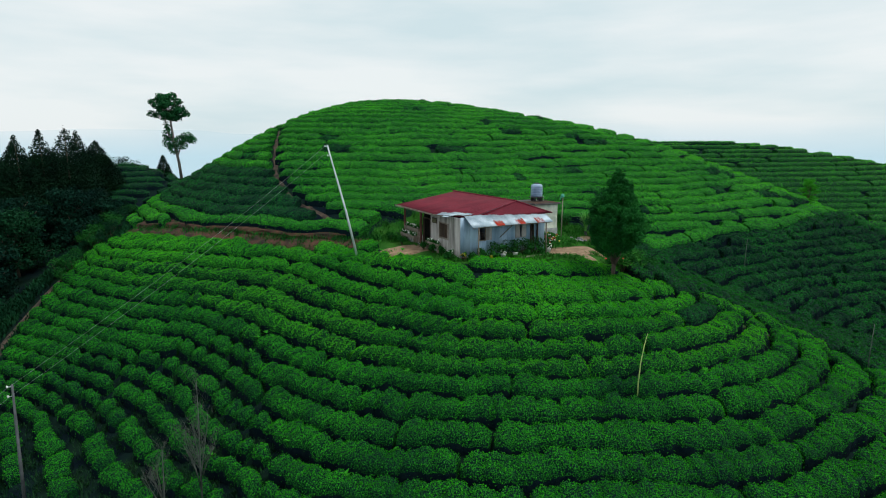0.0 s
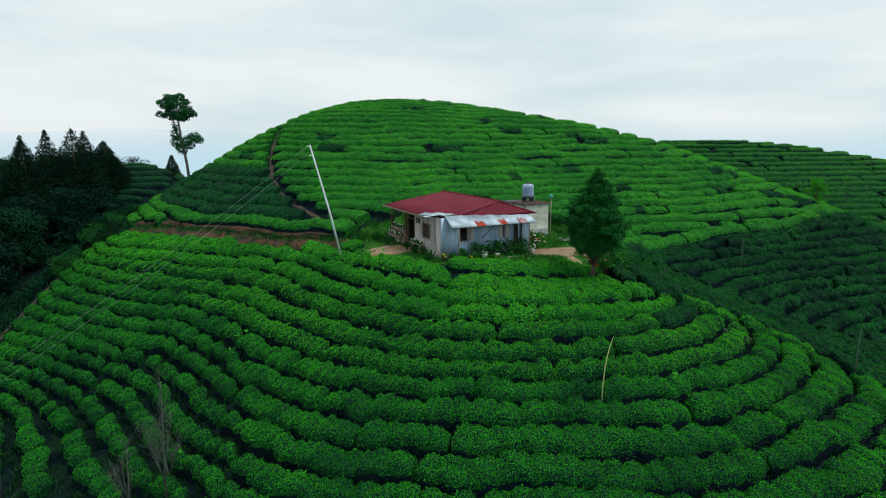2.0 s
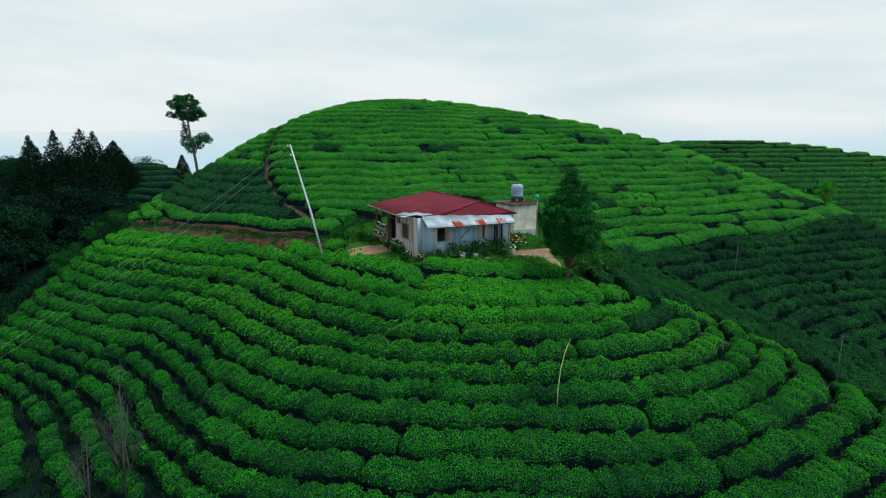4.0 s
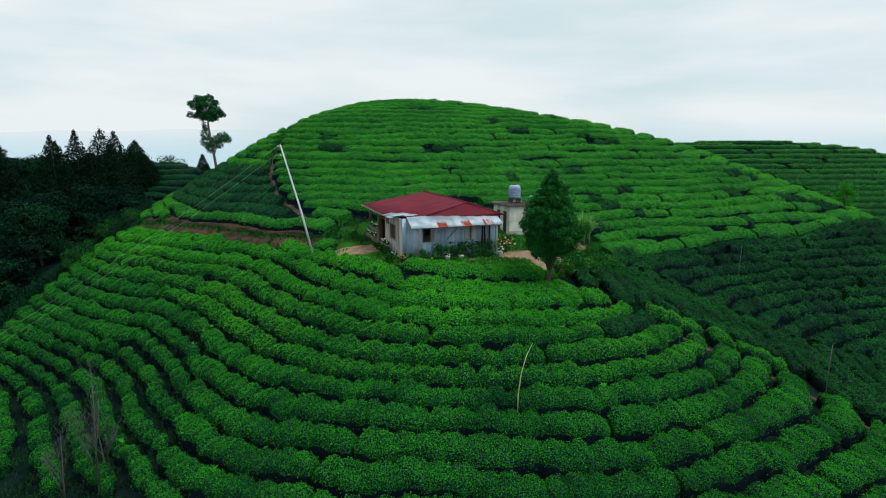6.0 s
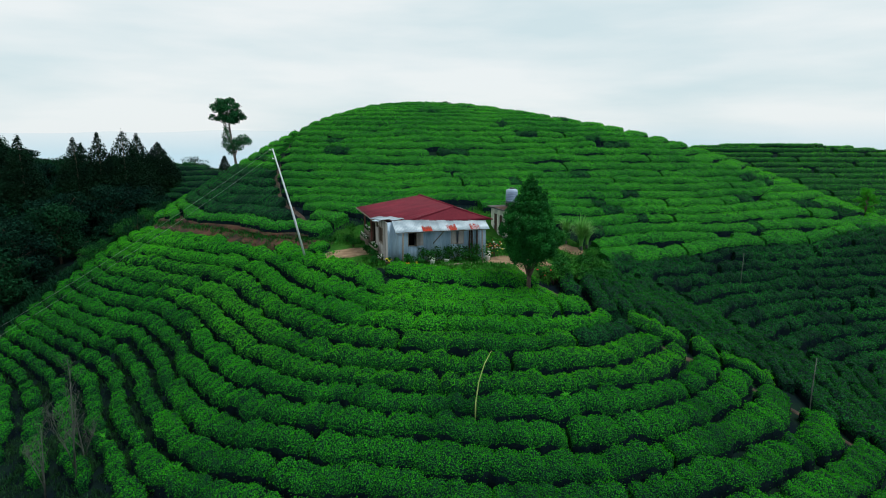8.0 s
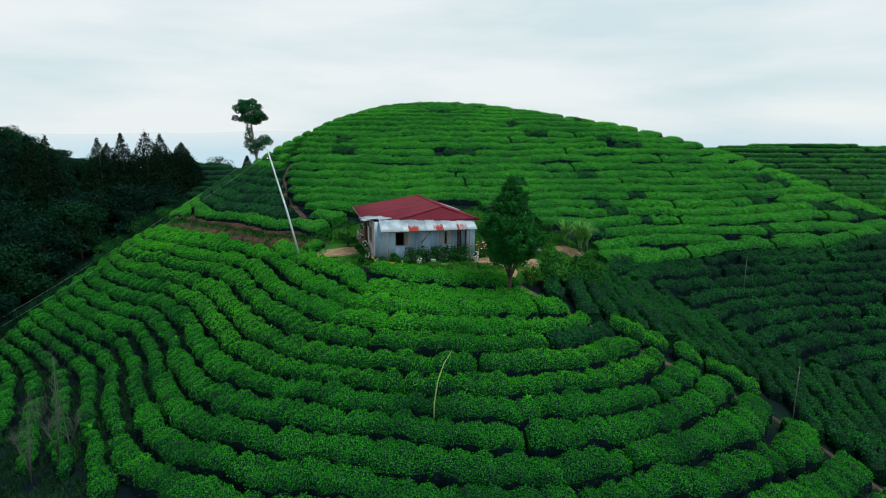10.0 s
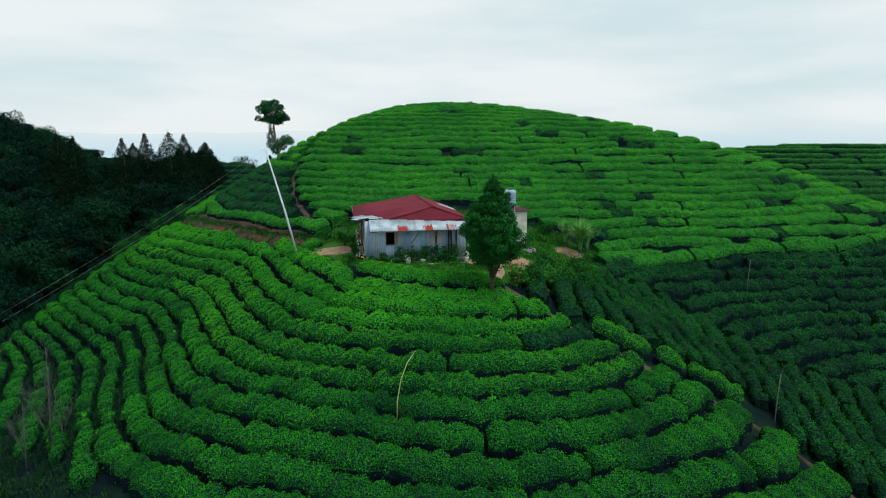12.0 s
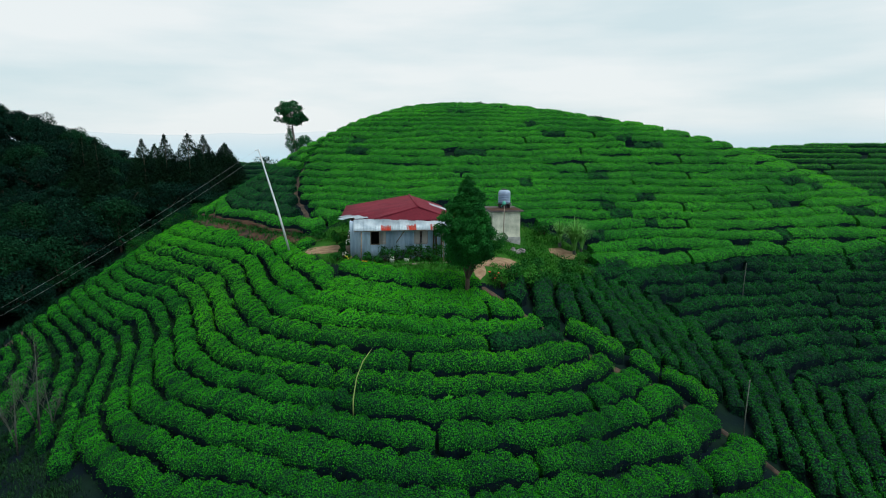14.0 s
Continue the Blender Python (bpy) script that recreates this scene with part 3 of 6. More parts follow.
def plot(x, y):
    """Which planting stands at a place: 0 none, 1 spur, 2 hill, 3 old tea across the gully, 7 old tea on its near bank, 4 old tea on the hill's flank, 5 far hill, 6 far knoll."""
    x, y = np.asarray(x, float), np.asarray(y, float)
    code = np.zeros(np.shape(x), int)
    right_of_path = beyond(x, y, SPUR_PATH) & (x > 10.9)
    north = beyond(-x, y, [(-p[0], p[1]) for p in ROAD])
    hill = np.where(x < -5, north, np.where(x < 11, y > 47, beyond(x, y, DARK_EDGE)))
    code[(y > 12) & (x < 33)] = 1
    code[right_of_path & (x < 70)] = 3
    code[hill & (y < 92) & (x < 70) & (x > -40)] = 2
    code[(code == 3) & ~beyond(x, y, VALLEY)] = 7
    flank = (code == 2) & (x < np.interp(y, [p[1] for p in HILL_PATH[::-1]], [p[0] for p in HILL_PATH[::-1]])) & (tea_top(x, y) < 5.2) & (tea_top(x, y) > 1.3)
    code[flank] = 4
    code[(y > 92) & (x > 15) & (y < 150)] = 5
    code[(y > 75) & (x > 44)] = 5
    code[(y > 76) & (x < -36) & (x > -66) & (y < 110)] = 6
    code[(x < np.interp(y, [p[1] for p in LEFT_TRACK], [p[0] for p in LEFT_TRACK]) + 1.3) & (y < 70)] = 0
    code[(code == 1) & (y < 20.5 - 0.40 * (x + 6))] = 0
    code[(code == 2) & (x < -37)] = 0
    code[inside(x, y, YARD)] = 0
    code[off_line(x, y, SPUR_PATH) < 0.36] = 0
    code[off_line(x, y, PATH_ROW) < 0.95] = 0
    code[off_line(x, y, ROAD) < 0.9] = 0
    code[off_line(x, y, HILL_PATH) < 0.5] = 0
    code[(off_line(x, y, DARK_EDGE) < 1.1) & (x > 15)] = 0
    return code


def spread(near0, near1, step, far):
    mid = np.arange(near0, near1 + step / 2, step)
    out = [step]
    while sum(out) < far:
        out.append(out[-1] * 1.25)
    more = np.cumsum(out)
    return np.concatenate([near0 - more[::-1], mid, near1 + more])


gx, gy = spread(-64, 72, 0.6, 3200), spread(2, 112, 0.6, 3200)
X, Y = np.meshgrid(gx, gy, indexing="ij")
Zg = ground_z(X, Y)
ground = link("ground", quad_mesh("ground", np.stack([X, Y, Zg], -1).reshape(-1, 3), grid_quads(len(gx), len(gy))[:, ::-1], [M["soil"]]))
tagged(ground, "soil with low weeds under the tea, row shade in its colour", "ground", kind="structure")


def resample(line, step):
    d = np.concatenate([[0], np.cumsum(np.linalg.norm(np.diff(line, axis=0), axis=1))])
    n = max(2, int(d[-1] / step))
    t = np.linspace(0, d[-1], n)
    return np.stack([np.interp(t, d, line[:, 0]), np.interp(t, d, line[:, 1])], 1)


def ribbon(name, line, wide, mat, label, lift=0.05, ragged=0.3):
    """A worn strip along a line of the plan, lying on the soil."""
    pts = [Vector((*p, 0)) for p in line]
    st = []
    for p, q in zip(pts, pts[1:]):
        n = max(2, int((q - p).length / 0.3))
        st += [p.lerp(q, k / n) for k in range(n)]
    st.append(pts[-1])
    xy = np.array([(p.x, p.y) for p in st])
    for _ in range(6):
        xy[1:-1] = (xy[:-2] + 2 * xy[1:-1] + xy[2:]) / 4
    way = np.gradient(xy, axis=0)
    way /= np.linalg.norm(way, axis=1)[:, None]
    nrm = np.stack([-way[:, 1], way[:, 0]], 1)
    cols = np.linspace(-1, 1, 9)
    v = np.zeros((len(xy), 9, 3))
    for j, c in enumerate(cols):
        half = wide * (1 + ragged * soft_noise(xy[:, 0] + 40 * (c > 0), xy[:, 1], 0.9, 5))
        p = xy + nrm * (c * half)[:, None]
        v[:, j, :2] = p
        v[:, j, 2] = ground_z(p[:, 0], p[:, 1]) + lift * (1 - c ** 4) - 0.10 * (abs(c) == 1)
    ob = link(name, quad_mesh(name, v.reshape(-1, 3), grid_quads(len(xy), 9)[:, ::-1], [mat]))
    return tagged(ob, label, "path", kind="structure")


ribbon("path", SPUR_PATH, 0.27, M["path_earth"], "bare brown earth footpath between the tea plots")
ribbon("road", ROAD, 0.8, M["bank"], "reddish earth track cut below the tea slope", 0.08)
def cut_bank(line, shift, tall, label):
    """A steep face of raw earth along the uphill side of a track."""
    xy = resample(np.array(line, float), 0.15)
    for _ in range(40):
        xy[1:-1] = (xy[:-2] + 2 * xy[1:-1] + xy[2:]) / 4
    way = np.gradient(xy, axis=0)
    way /= np.linalg.norm(way, axis=1)[:, None]
    up = np.stack([way[:, 1], -way[:, 0]], 1)
    up *= np.sign((up * np.array([0.3, 1.0])).sum(1))[:, None]
    rows = 12
    v = np.zeros((len(xy), rows, 3))
    for j in range(rows):
        k = min(1.0, j / (rows - 2))
        rough = (0.14 * soft_noise(xy[:, 0] * 2 + 9 * j, xy[:, 1] * 2, 1.1, 61) + 0.10 * soft_noise(xy[:, 0] + 5 * j, xy[:, 1], 0.3, 63)) * math.sin(math.pi * k) + 0.9 * (j == rows - 1)
        p = xy + up * (shift + 0.42 * k ** 1.3 + rough)[:, None]
        v[:, j, :2] = p
        high = tall * (1 + 0.25 * soft_noise(xy[:, 0], xy[:, 1], 2.2, 62))
        v[:, j, 2] = ground_z(p[:, 0], p[:, 1]) - 0.15 + (high + 0.15) * k * (0.4 if j == rows - 1 else 1.0)
    tagged(link("bank", quad_mesh("bank", v.reshape(-1, 3), grid_quads(len(xy), rows), [M["bank"]])), label, "bank", kind="structure")


ribbon("path", HILL_PATH, 0.26, M["path_earth"], "narrow eroded footpath climbing between the tea rows", 0.01, 0.6)
ribbon("path", LEFT_TRACK, 0.5, M["path_earth"], "pale dirt track beside the dark wood")


cut_bank(ROAD[1:], 0.5, 0.3, "steep raw red-brown earth cut under the tea rows")


# ---- tea rows ----
def level_lines(F, xs, ys, level):
    """The lines on which a field over a grid has one value."""
    A = F - level
    cells = np.argwhere(((A[:-1, :-1] > 0) != (A[1:, :-1] > 0)) | ((A[:-1, :-1] > 0) != (A[:-1, 1:] > 0)) | ((A[1:, 1:] > 0) != (A[1:, :-1] > 0)) | ((A[1:, 1:] > 0) != (A[:-1, 1:] > 0)))
    nexts = {}
    for i, j in cells:
        ends = []
        for e in ((i, j, 0), (i, j, 1), (i, j + 1, 0), (i + 1, j, 1)):
            a = A[e[0], e[1]]
            b = A[e[0] + 1, e[1]] if e[2] == 0 else A[e[0], e[1] + 1]
            if (a > 0) != (b > 0):
                ends.append(e)
        for p, q in ((ends[0], ends[1]),) if len(ends) == 2 else ((ends[0], ends[1]), (ends[2], ends[3])) if len(ends) == 4 else ():
            nexts.setdefault(p, []).append(q)
            nexts.setdefault(q, []).append(p)

    def spot(e):
        a = A[e[0], e[1]]
        if e[2] == 0:
            k = a / (a - A[e[0] + 1, e[1]])
            return xs[e[0]] + k * (xs[e[0] + 1] - xs[e[0]]), ys[e[1]]
        k = a / (a - A[e[0], e[1] + 1])
        return xs[e[0]], ys[e[1]] + k * (ys[e[1] + 1] - ys[e[1]])

    lines, used = [], set()
    for start in sorted(nexts, key=lambda e: len(nexts[e])):
        if start in used:
            continue
        run, at = [start], start
        used.add(start)
        while True:
            ahead = [e for e in nexts[at] if e not in used]
            if not ahead:
                break
            at = ahead[0]
            used.add(at)
            run.append(at)
        if len(run) > 3:
            lines.append(np.array([spot(e) for e in run]))
    return lines


STEEP = 0.56
ROW_RISE = {1: 0.35, 2: 0.50, 3: 0.42, 4: 0.50, 7: 0.42, 5: 0.8, 6: 0.8}


def slope_of(x, y, e=0.4):
    return np.stack([(tea_top(x + e, y) - tea_top(x - e, y)) / (2 * e), (tea_top(x, y + e) - tea_top(x, y - e)) / (2 * e)], -1)


def spur_rows(x, y):
    """Which row of the spur a place lies in, counted outwards from the yard; whole numbers are the gaps."""
    x, y = np.asarray(x, float), np.asarray(y, float)
    sx = np.exp(-((x[..., None] - np.array(ROW_X)) / ROW_WIDTH) ** 2 / 2)
    sy = np.exp(-((y[..., None] - np.array(ROW_Y)) / ROW_WIDTH) ** 2 / 2)
    bend = ((sy @ np.array(ROW_BEND)) * sx).sum(-1)
    return ROW_SLOPE[0] * tea_top(x, y) + ROW_SLOPE[1] * y + ROW_SLOPE[2] + bend + 0.13 * soft_noise(x, y, 2.6, 11) + 0.10 * soft_noise(x, y, 1.1, 12)


def slope_rows(code, pitch, wobble):
    """Rows along the contours of one plot, so parted in height that they lie about one pitch apart on its slopes."""
    here = plot(FX, FY) == code
    z, steep = tea_top(FX, FY)[here], np.linalg.norm(slope_of(FX, FY), axis=-1)[here]
    zs = np.arange(z.min() - 1, z.max() + 1.01, 0.4)
    mean = np.array([np.clip(steep[np.abs(z - v) < 0.8], 0.15, 0.8).mean() if (np.abs(z - v) < 0.8).any() else 0.3 for v in zs])
    count = np.cumsum(0.4 / (pitch * np.hypot(1, mean) / np.hypot(1, 0.4) * np.clip(mean, 0.17, 1)))
    return lambda x, y: np.interp(tea_top(x, y), zs, count) + wobble * (0.16 * soft_noise(x, y, 4.0, 13) + 0.10 * soft_noise(x, y, 1.4, 14))


def gully_rows(x, y):
    """Rows of the gully's near bank, running down beside the footpath."""
    lean = np.interp(x, [13, 18, 21, 27, 31], [0.15, 0.38, 0.36, 0.03, -0.1])
    return (x + lean * (y - 40)) / 1.3 + 0.12 * soft_noise(x, y, 4.0, 13) + 0.08 * soft_noise(x, y, 1.4, 14)


def row_half(xy, field=spur_rows, most=0.92):
    """Half the room that a row has at each of its points."""
    e = 0.5
    g = np.hypot(field(xy[:, 0] + e, xy[:, 1]) - field(xy[:, 0] - e, xy[:, 1]), field(xy[:, 0], xy[:, 1] + e) - field(xy[:, 0], xy[:, 1] - e)) / (2 * e)
    for _ in range(8):
        g[1:-1] = (g[:-2] + 2 * g[1:-1] + g[2:]) / 4
    return np.clip(0.5 / (g + 1e-6), 0.42, most)


fx, fy = np.arange(-40, 78.1, 0.5), np.arange(10, 92.1, 0.5)
FX, FY = np.meshgrid(fx, fy, indexing="ij")
ROWS = {1: spur_rows, 2: slope_rows(2, 1.46, 1.5), 3: slope_rows(3, 1.33, 0.7), 4: slope_rows(4, 1.15, 0.8), 7: gully_rows}

SIDE = np.array([-1.0, -0.97, -0.86, -0.62, -0.3, 0.0, 0.3, 0.62, 0.86, 0.97, 1.0])
RISE = np.array([0.02, 0.50, 0.77, 0.88, 0.90, 0.91, 0.90, 0.88, 0.77, 0.50, 0.02])


def hedge(xy, half_scale, leaf_size, density, rise, height=1.0, wide=None, lumpy=1.0, level=0.35, blunt=0.62, rag=0.22):
    """One length of clipped hedge along points, bush by bush: for each its corners, faces and their materials."""
    g = slope_of(xy[:, 0], xy[:, 1])
    steep = np.linalg.norm(g, axis=1) + 1e-6
    way = np.gradient(xy, axis=0)
    way /= np.linalg.norm(way, axis=1)[:, None] + 1e-9
    nrm = np.stack([-way[:, 1], way[:, 0]], 1)
    half = np.clip(0.5 * rise * np.where(steep > STEEP, 2.0, 1.0) / steep, 0.36, 0.95) * half_scale if wide is None else np.zeros(len(xy)) + wide
    n = len(xy)
    ends = np.minimum(np.arange(n), np.arange(n)[::-1]) / 4.0
    taper = blunt + (1 - blunt) * np.sqrt(np.clip(ends * (2 - np.clip(ends, 0, 1)), 0, 1))
    half = half * taper * (1 + 0.13 * soft_noise(xy[:, 0], xy[:, 1], 0.9, 31) + 0.07 * soft_noise(xy[:, 0], xy[:, 1], 3.0, 32))
    run = np.concatenate([[0], np.cumsum(np.linalg.norm(np.diff(xy, axis=0), axis=1))])
    seams = np.cumsum(rng.uniform(0.7, 1.4, int(run[-1] / 0.7) + 1))
    notch = np.exp(-(np.abs(run[:, None] - seams[None, :]).min(1) / 0.15) ** 2) * rng.uniform(0.4, 1.0)
    half = half * (1 - 0.16 * lumpy * notch)
    P = np.zeros((n, len(SIDE), 3))
    mid = ground_z(xy[:, 0], xy[:, 1])
    for j, (s, h) in enumerate(zip(SIDE, RISE)):
        edge = 1 + rag * (soft_noise(xy[:, 0] + 60 * (s > 0), xy[:, 1], 0.6, 33) + 0.6 * soft_noise(xy[:, 0] + 60 * (s > 0), xy[:, 1], 0.28, 34)) * (abs(s) > 0.5)
        p = xy + nrm * (s * half * edge)[:, None]
        z0 = ground_z(p[:, 0], p[:, 1])
        lump = 0.15 * soft_noise(p[:, 0], p[:, 1], 0.85, 21) + 0.13 * soft_noise(p[:, 0], p[:, 1], 0.36, 22) + 0.08 * soft_noise(p[:, 0], p[:, 1], 0.19, 23)
        P[:, j, :2] = p
        P[:, j, 2] = (1 - level) * z0 + level * np.where(h > 0.1, mid, z0) + height * h * taper * (1 - 0.26 * lumpy * notch) + lumpy * lump * (h > 0.3)
    cuts = [0] + [k for k in np.searchsorted(run, seams) if 2 < k < n - 3] + [n - 1]
    bushes = []
    for k0, k1 in zip(cuts, cuts[1:]):
        B = P[k0:k1 + 1]
        quads = grid_quads(len(B), len(SIDE))
        # Slot 2: lowest side faces, in the stem colour darkened for shade.
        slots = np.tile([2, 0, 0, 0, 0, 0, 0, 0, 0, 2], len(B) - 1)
        c = [B[:-1, :-1], B[1:, :-1], B[1:, 1:], B[:-1, 1:]]
        area_vec = np.cross(c[1] - c[0], c[3] - c[0]).reshape(-1, 3)
        area = np.linalg.norm(area_vec, axis=1) + 1e-9
        area_vec[area_vec[:, 2] < 0] *= -1
        up = np.clip(area_vec[:, 2] / area, 0, 1) ** 0.9 * area
        m = int(up.sum() * density)
        verts = B.reshape(-1, 3)
        if m > 3:
            pick = rng.choice(len(area), m, p=up / up.sum())
            a, b = rng.random((m, 1)), rng.random((m, 1))
            f = [q.reshape(-1, 3)[pick] for q in c]
            pts = (f[0] * (1 - a) + f[1] * a) * (1 - b) + (f[3] * (1 - a) + f[2] * a) * b
            nr = area_vec[pick] / area[pick][:, None]
            lv, lq = leaves(pts + nr * rng.uniform(-0.02, 1.1 * leaf_size, (m, 1)), nr, leaf_size, 2.4, 0.6)
            quads, verts, slots = np.vstack([quads, lq + len(verts)]), np.vstack([verts, lv]), np.concatenate([slots, np.ones(m, int)])
        ends = [(0, k0 == 0), (len(B) - 1, k1 == n - 1)]
        base = len(verts)
        verts = np.vstack([verts] + [B[r] for r, end in ends if end])
        caps = [[r + j, r + j + 1, r + 9 - j, r + 10 - j] for r in range(base, len(verts), 11) for j in range(4)]
        if caps:
            quads, slots = np.vstack([quads, caps]), np.concatenate([slots, [0] * len(caps)])
        bushes.append((verts, quads, slots))
    return bushes


def cut(line, shortest, longest, gap):
    """A row parted into lengths with small gaps."""
    d = np.concatenate([[0], np.cumsum(np.linalg.norm(np.diff(line, axis=0), axis=1))])
    at, out = 0.0, []
    while at < d[-1] - 0.8:
        end = min(d[-1], at + rng.uniform(shortest, longest))
        k = (d >= at) & (d <= end)
        if k.sum() > 4:
            out.append(line[k])
        at = end + rng.uniform(*gap)
    return out


def runs(line, keep):
    out, cur = [], []
    for p, k in zip(line, keep):
        if k:
            cur.append(p)
        elif cur:
            out.append(np.array(cur))
            cur = []
    if cur:
        out.append(np.array(cur))
    return [r for r in out if len(r) > 5]


pieces = {1: [], 2: [], 3: [], 4: [], 5: [], 6: [], 7: []}
LENGTHS = {1: (4.0, 18.0, (-0.15, 0.10)), 2: (5.0, 30.0, (-0.35, 0.05)), 3: (4.0, 14.0, (-0.1, 0.25)), 4: (5.0, 16.0, (-0.1, 0.15)), 7: (4.0, 14.0, (-0.1, 0.2)), 5: (8.0, 30.0, (-0.2, 0.6)), 6: (8.0, 25.0, (0.3, 1.0))}


def plant(field, xs, ys, wanted, step, low, high, flat_below):
    """Rows along the contours of a field, in the plots wanted."""
    rise = ROW_RISE[wanted[0]]
    for k, level in enumerate(np.arange(low, high, rise / 2)):
        for line in level_lines(field, xs, ys, level):
            line = resample(line, step)
            for _ in range(4):
                line[1:-1] = (line[:-2] + 2 * line[1:-1] + line[2:]) / 4
            codes = plot(line[:, 0], line[:, 1])
            steep = np.linalg.norm(slope_of(line[:, 0], line[:, 1], 1.5), axis=1)
            if k % 2:
                codes = np.where(steep < flat_below, codes, 0)
            elif k % 4:
                codes = np.where(steep < STEEP, codes, 0)
            for code in wanted:
                for run in runs(line, codes == code):
                    pieces[code] += cut(run, *LENGTHS[code])


sx, sy = np.arange(-38, 34.1, 0.4), np.arange(11, 56.1, 0.4)
SPUR = spur_rows(*np.meshgrid(sx, sy, indexing="ij"))
for level in np.arange(-0.5, 24, 1.0):
    for line in level_lines(SPUR, sx, sy, level):
        line = resample(line, 0.16)
        for _ in range(6):
            line[1:-1] = (line[:-2] + 2 * line[1:-1] + line[2:]) / 4
        for run in runs(line, plot(line[:, 0], line[:, 1]) == 1):
            lone = (run[:, 0] < -9 - 0.35 * (run[:, 1] - 27)) & (run[:, 1] < 36)
            for some in runs(run, ~lone):
                pieces[1] += cut(some, *LENGTHS[1])
            for some in runs(run, lone):
                pieces[1] += cut(some, 0.9, 2.6, (0.0, 0.45))
for code, step in ((2, 0.25), (3, 0.25), (4, 0.25), (7, 0.25)):
    F = ROWS[code](FX, FY)
    for level in np.arange(math.floor(F.min()) + 0.5, F.max(), 1.0):
        for line in level_lines(F, fx, fy, level):
            line = resample(line, step)
            for _ in range(5):
                line[1:-1] = (line[:-2] + 2 * line[1:-1] + line[2:]) / 4
            for run in runs(line, plot(line[:, 0], line[:, 1]) == code):
                patchy = code == 2 and -14 < run[:, 0].mean() < 6 and run[:, 1].mean() < 66
                pieces[code] += cut(run, 2.5, 10.0, (-0.3, 0.35)) if patchy else cut(run, *LENGTHS[code])
ex, ey = np.arange(14, 140.1, 1.0), np.arange(74, 152.1, 1.0)
plant(tea_top(*np.meshgrid(ex, ey, indexing="ij")), ex, ey, (5,), 0.6, -10, 12, 0.16)
kx, ky = np.arange(-68, -34.9, 1.0), np.arange(74, 112.1, 1.0)
plant(tea_top(*np.meshgrid(kx, ky, indexing="ij")), kx, ky, (6,), 0.6, -10, 8, 0.16)

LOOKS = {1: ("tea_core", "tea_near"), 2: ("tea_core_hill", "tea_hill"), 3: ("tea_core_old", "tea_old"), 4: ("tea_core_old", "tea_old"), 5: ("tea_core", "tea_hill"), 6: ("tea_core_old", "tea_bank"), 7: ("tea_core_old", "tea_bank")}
near = sorted(pieces[1], key=lambda p: np.hypot(p[:, 0].mean() - 8, p[:, 1].mean() - 10))


def hedge_thing(p, looks, label, group, *shape):
    """A hedge as one thing, its bushes as parts."""
    row = thing("tea_hedge", (0, 0, 0), 0, label, "tea hedge", group)
    for v, q, s in hedge(p, *shape):
        link("tea_bush", quad_mesh("tea_bush", v, q, [M[k] for k in looks] + [M["shaded_stem"]], s), row)


def spur_width(p):
    """How much of its room a hedge fills: all of it by the yard, least on the thin planting low on the slope."""
    thin = (p[:, 0] < -9 - 0.35 * (p[:, 1] - 27)) & (p[:, 1] < 36)
    return 1.0 if spur_rows(p[:, 0], p[:, 1]).mean() < 1.2 else 0.66 if thin.mean() > 0.5 else 0.85


for p in near[:296]:
    old = np.hypot(p[:, 0].mean() - 15.6, p[:, 1].mean() - 32.0) < 1.4 or np.hypot(p[:, 0].mean() - 8.3, p[:, 1].mean() - 29.6) < 0.7
    row = float(spur_rows(p[:, 0], p[:, 1]).mean())
    # Upper rows take hill greens: brightness falling off downslope is painted by row.
    brighter = row < 4.2 or rng.random() < (6.6 - row) / 2.4
    looks = LOOKS[3] if old else LOOKS[2] if row < 2.6 else ("tea_core", "tea_hill") if brighter else LOOKS[1]
    label = "dark unplucked tea hedge among the clipped rows" if old else "tea hedge on the upper slope in a lighter green" if brighter else "clipped green tea hedge following the slope's contour"
    hedge_thing(p, looks, label, "tea hedges of the spur", 1.0, 0.075, 330, 1.0, 0.66 if row < 1.2 else 1.0, spur_width(p) * row_half(p), 0.85)
for p in cut(resample(np.array(PATH_ROW), 0.16), 1.5, 4.0, (0.0, 0.2)):
    hedge_thing(p, ("tea_core", "tea_hill"), "bright young tea hedge beside the footpath", "tea hedges by the path", 1.0, 0.075, 300, 0.4, 0.9, 0.78)
for shift, code in ((0.75, 2), (-0.75, 3)):
    edge = resample(np.array([(x, y + shift) for x, y in DARK_EDGE if x > 15]), 0.25)
    for _ in range(30):
        edge[1:-1] = (edge[:-2] + 2 * edge[1:-1] + edge[2:]) / 4
    pieces[code] += cut(edge, 4.0, 12.0, (0.0, 0.25))
aged, kept = [], []
for p in pieces[2]:
    k = int(rng.integers(3, 13))
    if rng.random() < 0.34 and len(p) > k + 14:
        at = int(rng.integers(5, len(p) - k - 5))
        aged.append(p[at - 2:at + k + 2])
        kept += [p[:at], p[at + k:]]
    else:
        kept.append(p)
pieces[2] = [p for p in kept if len(p) > 8]


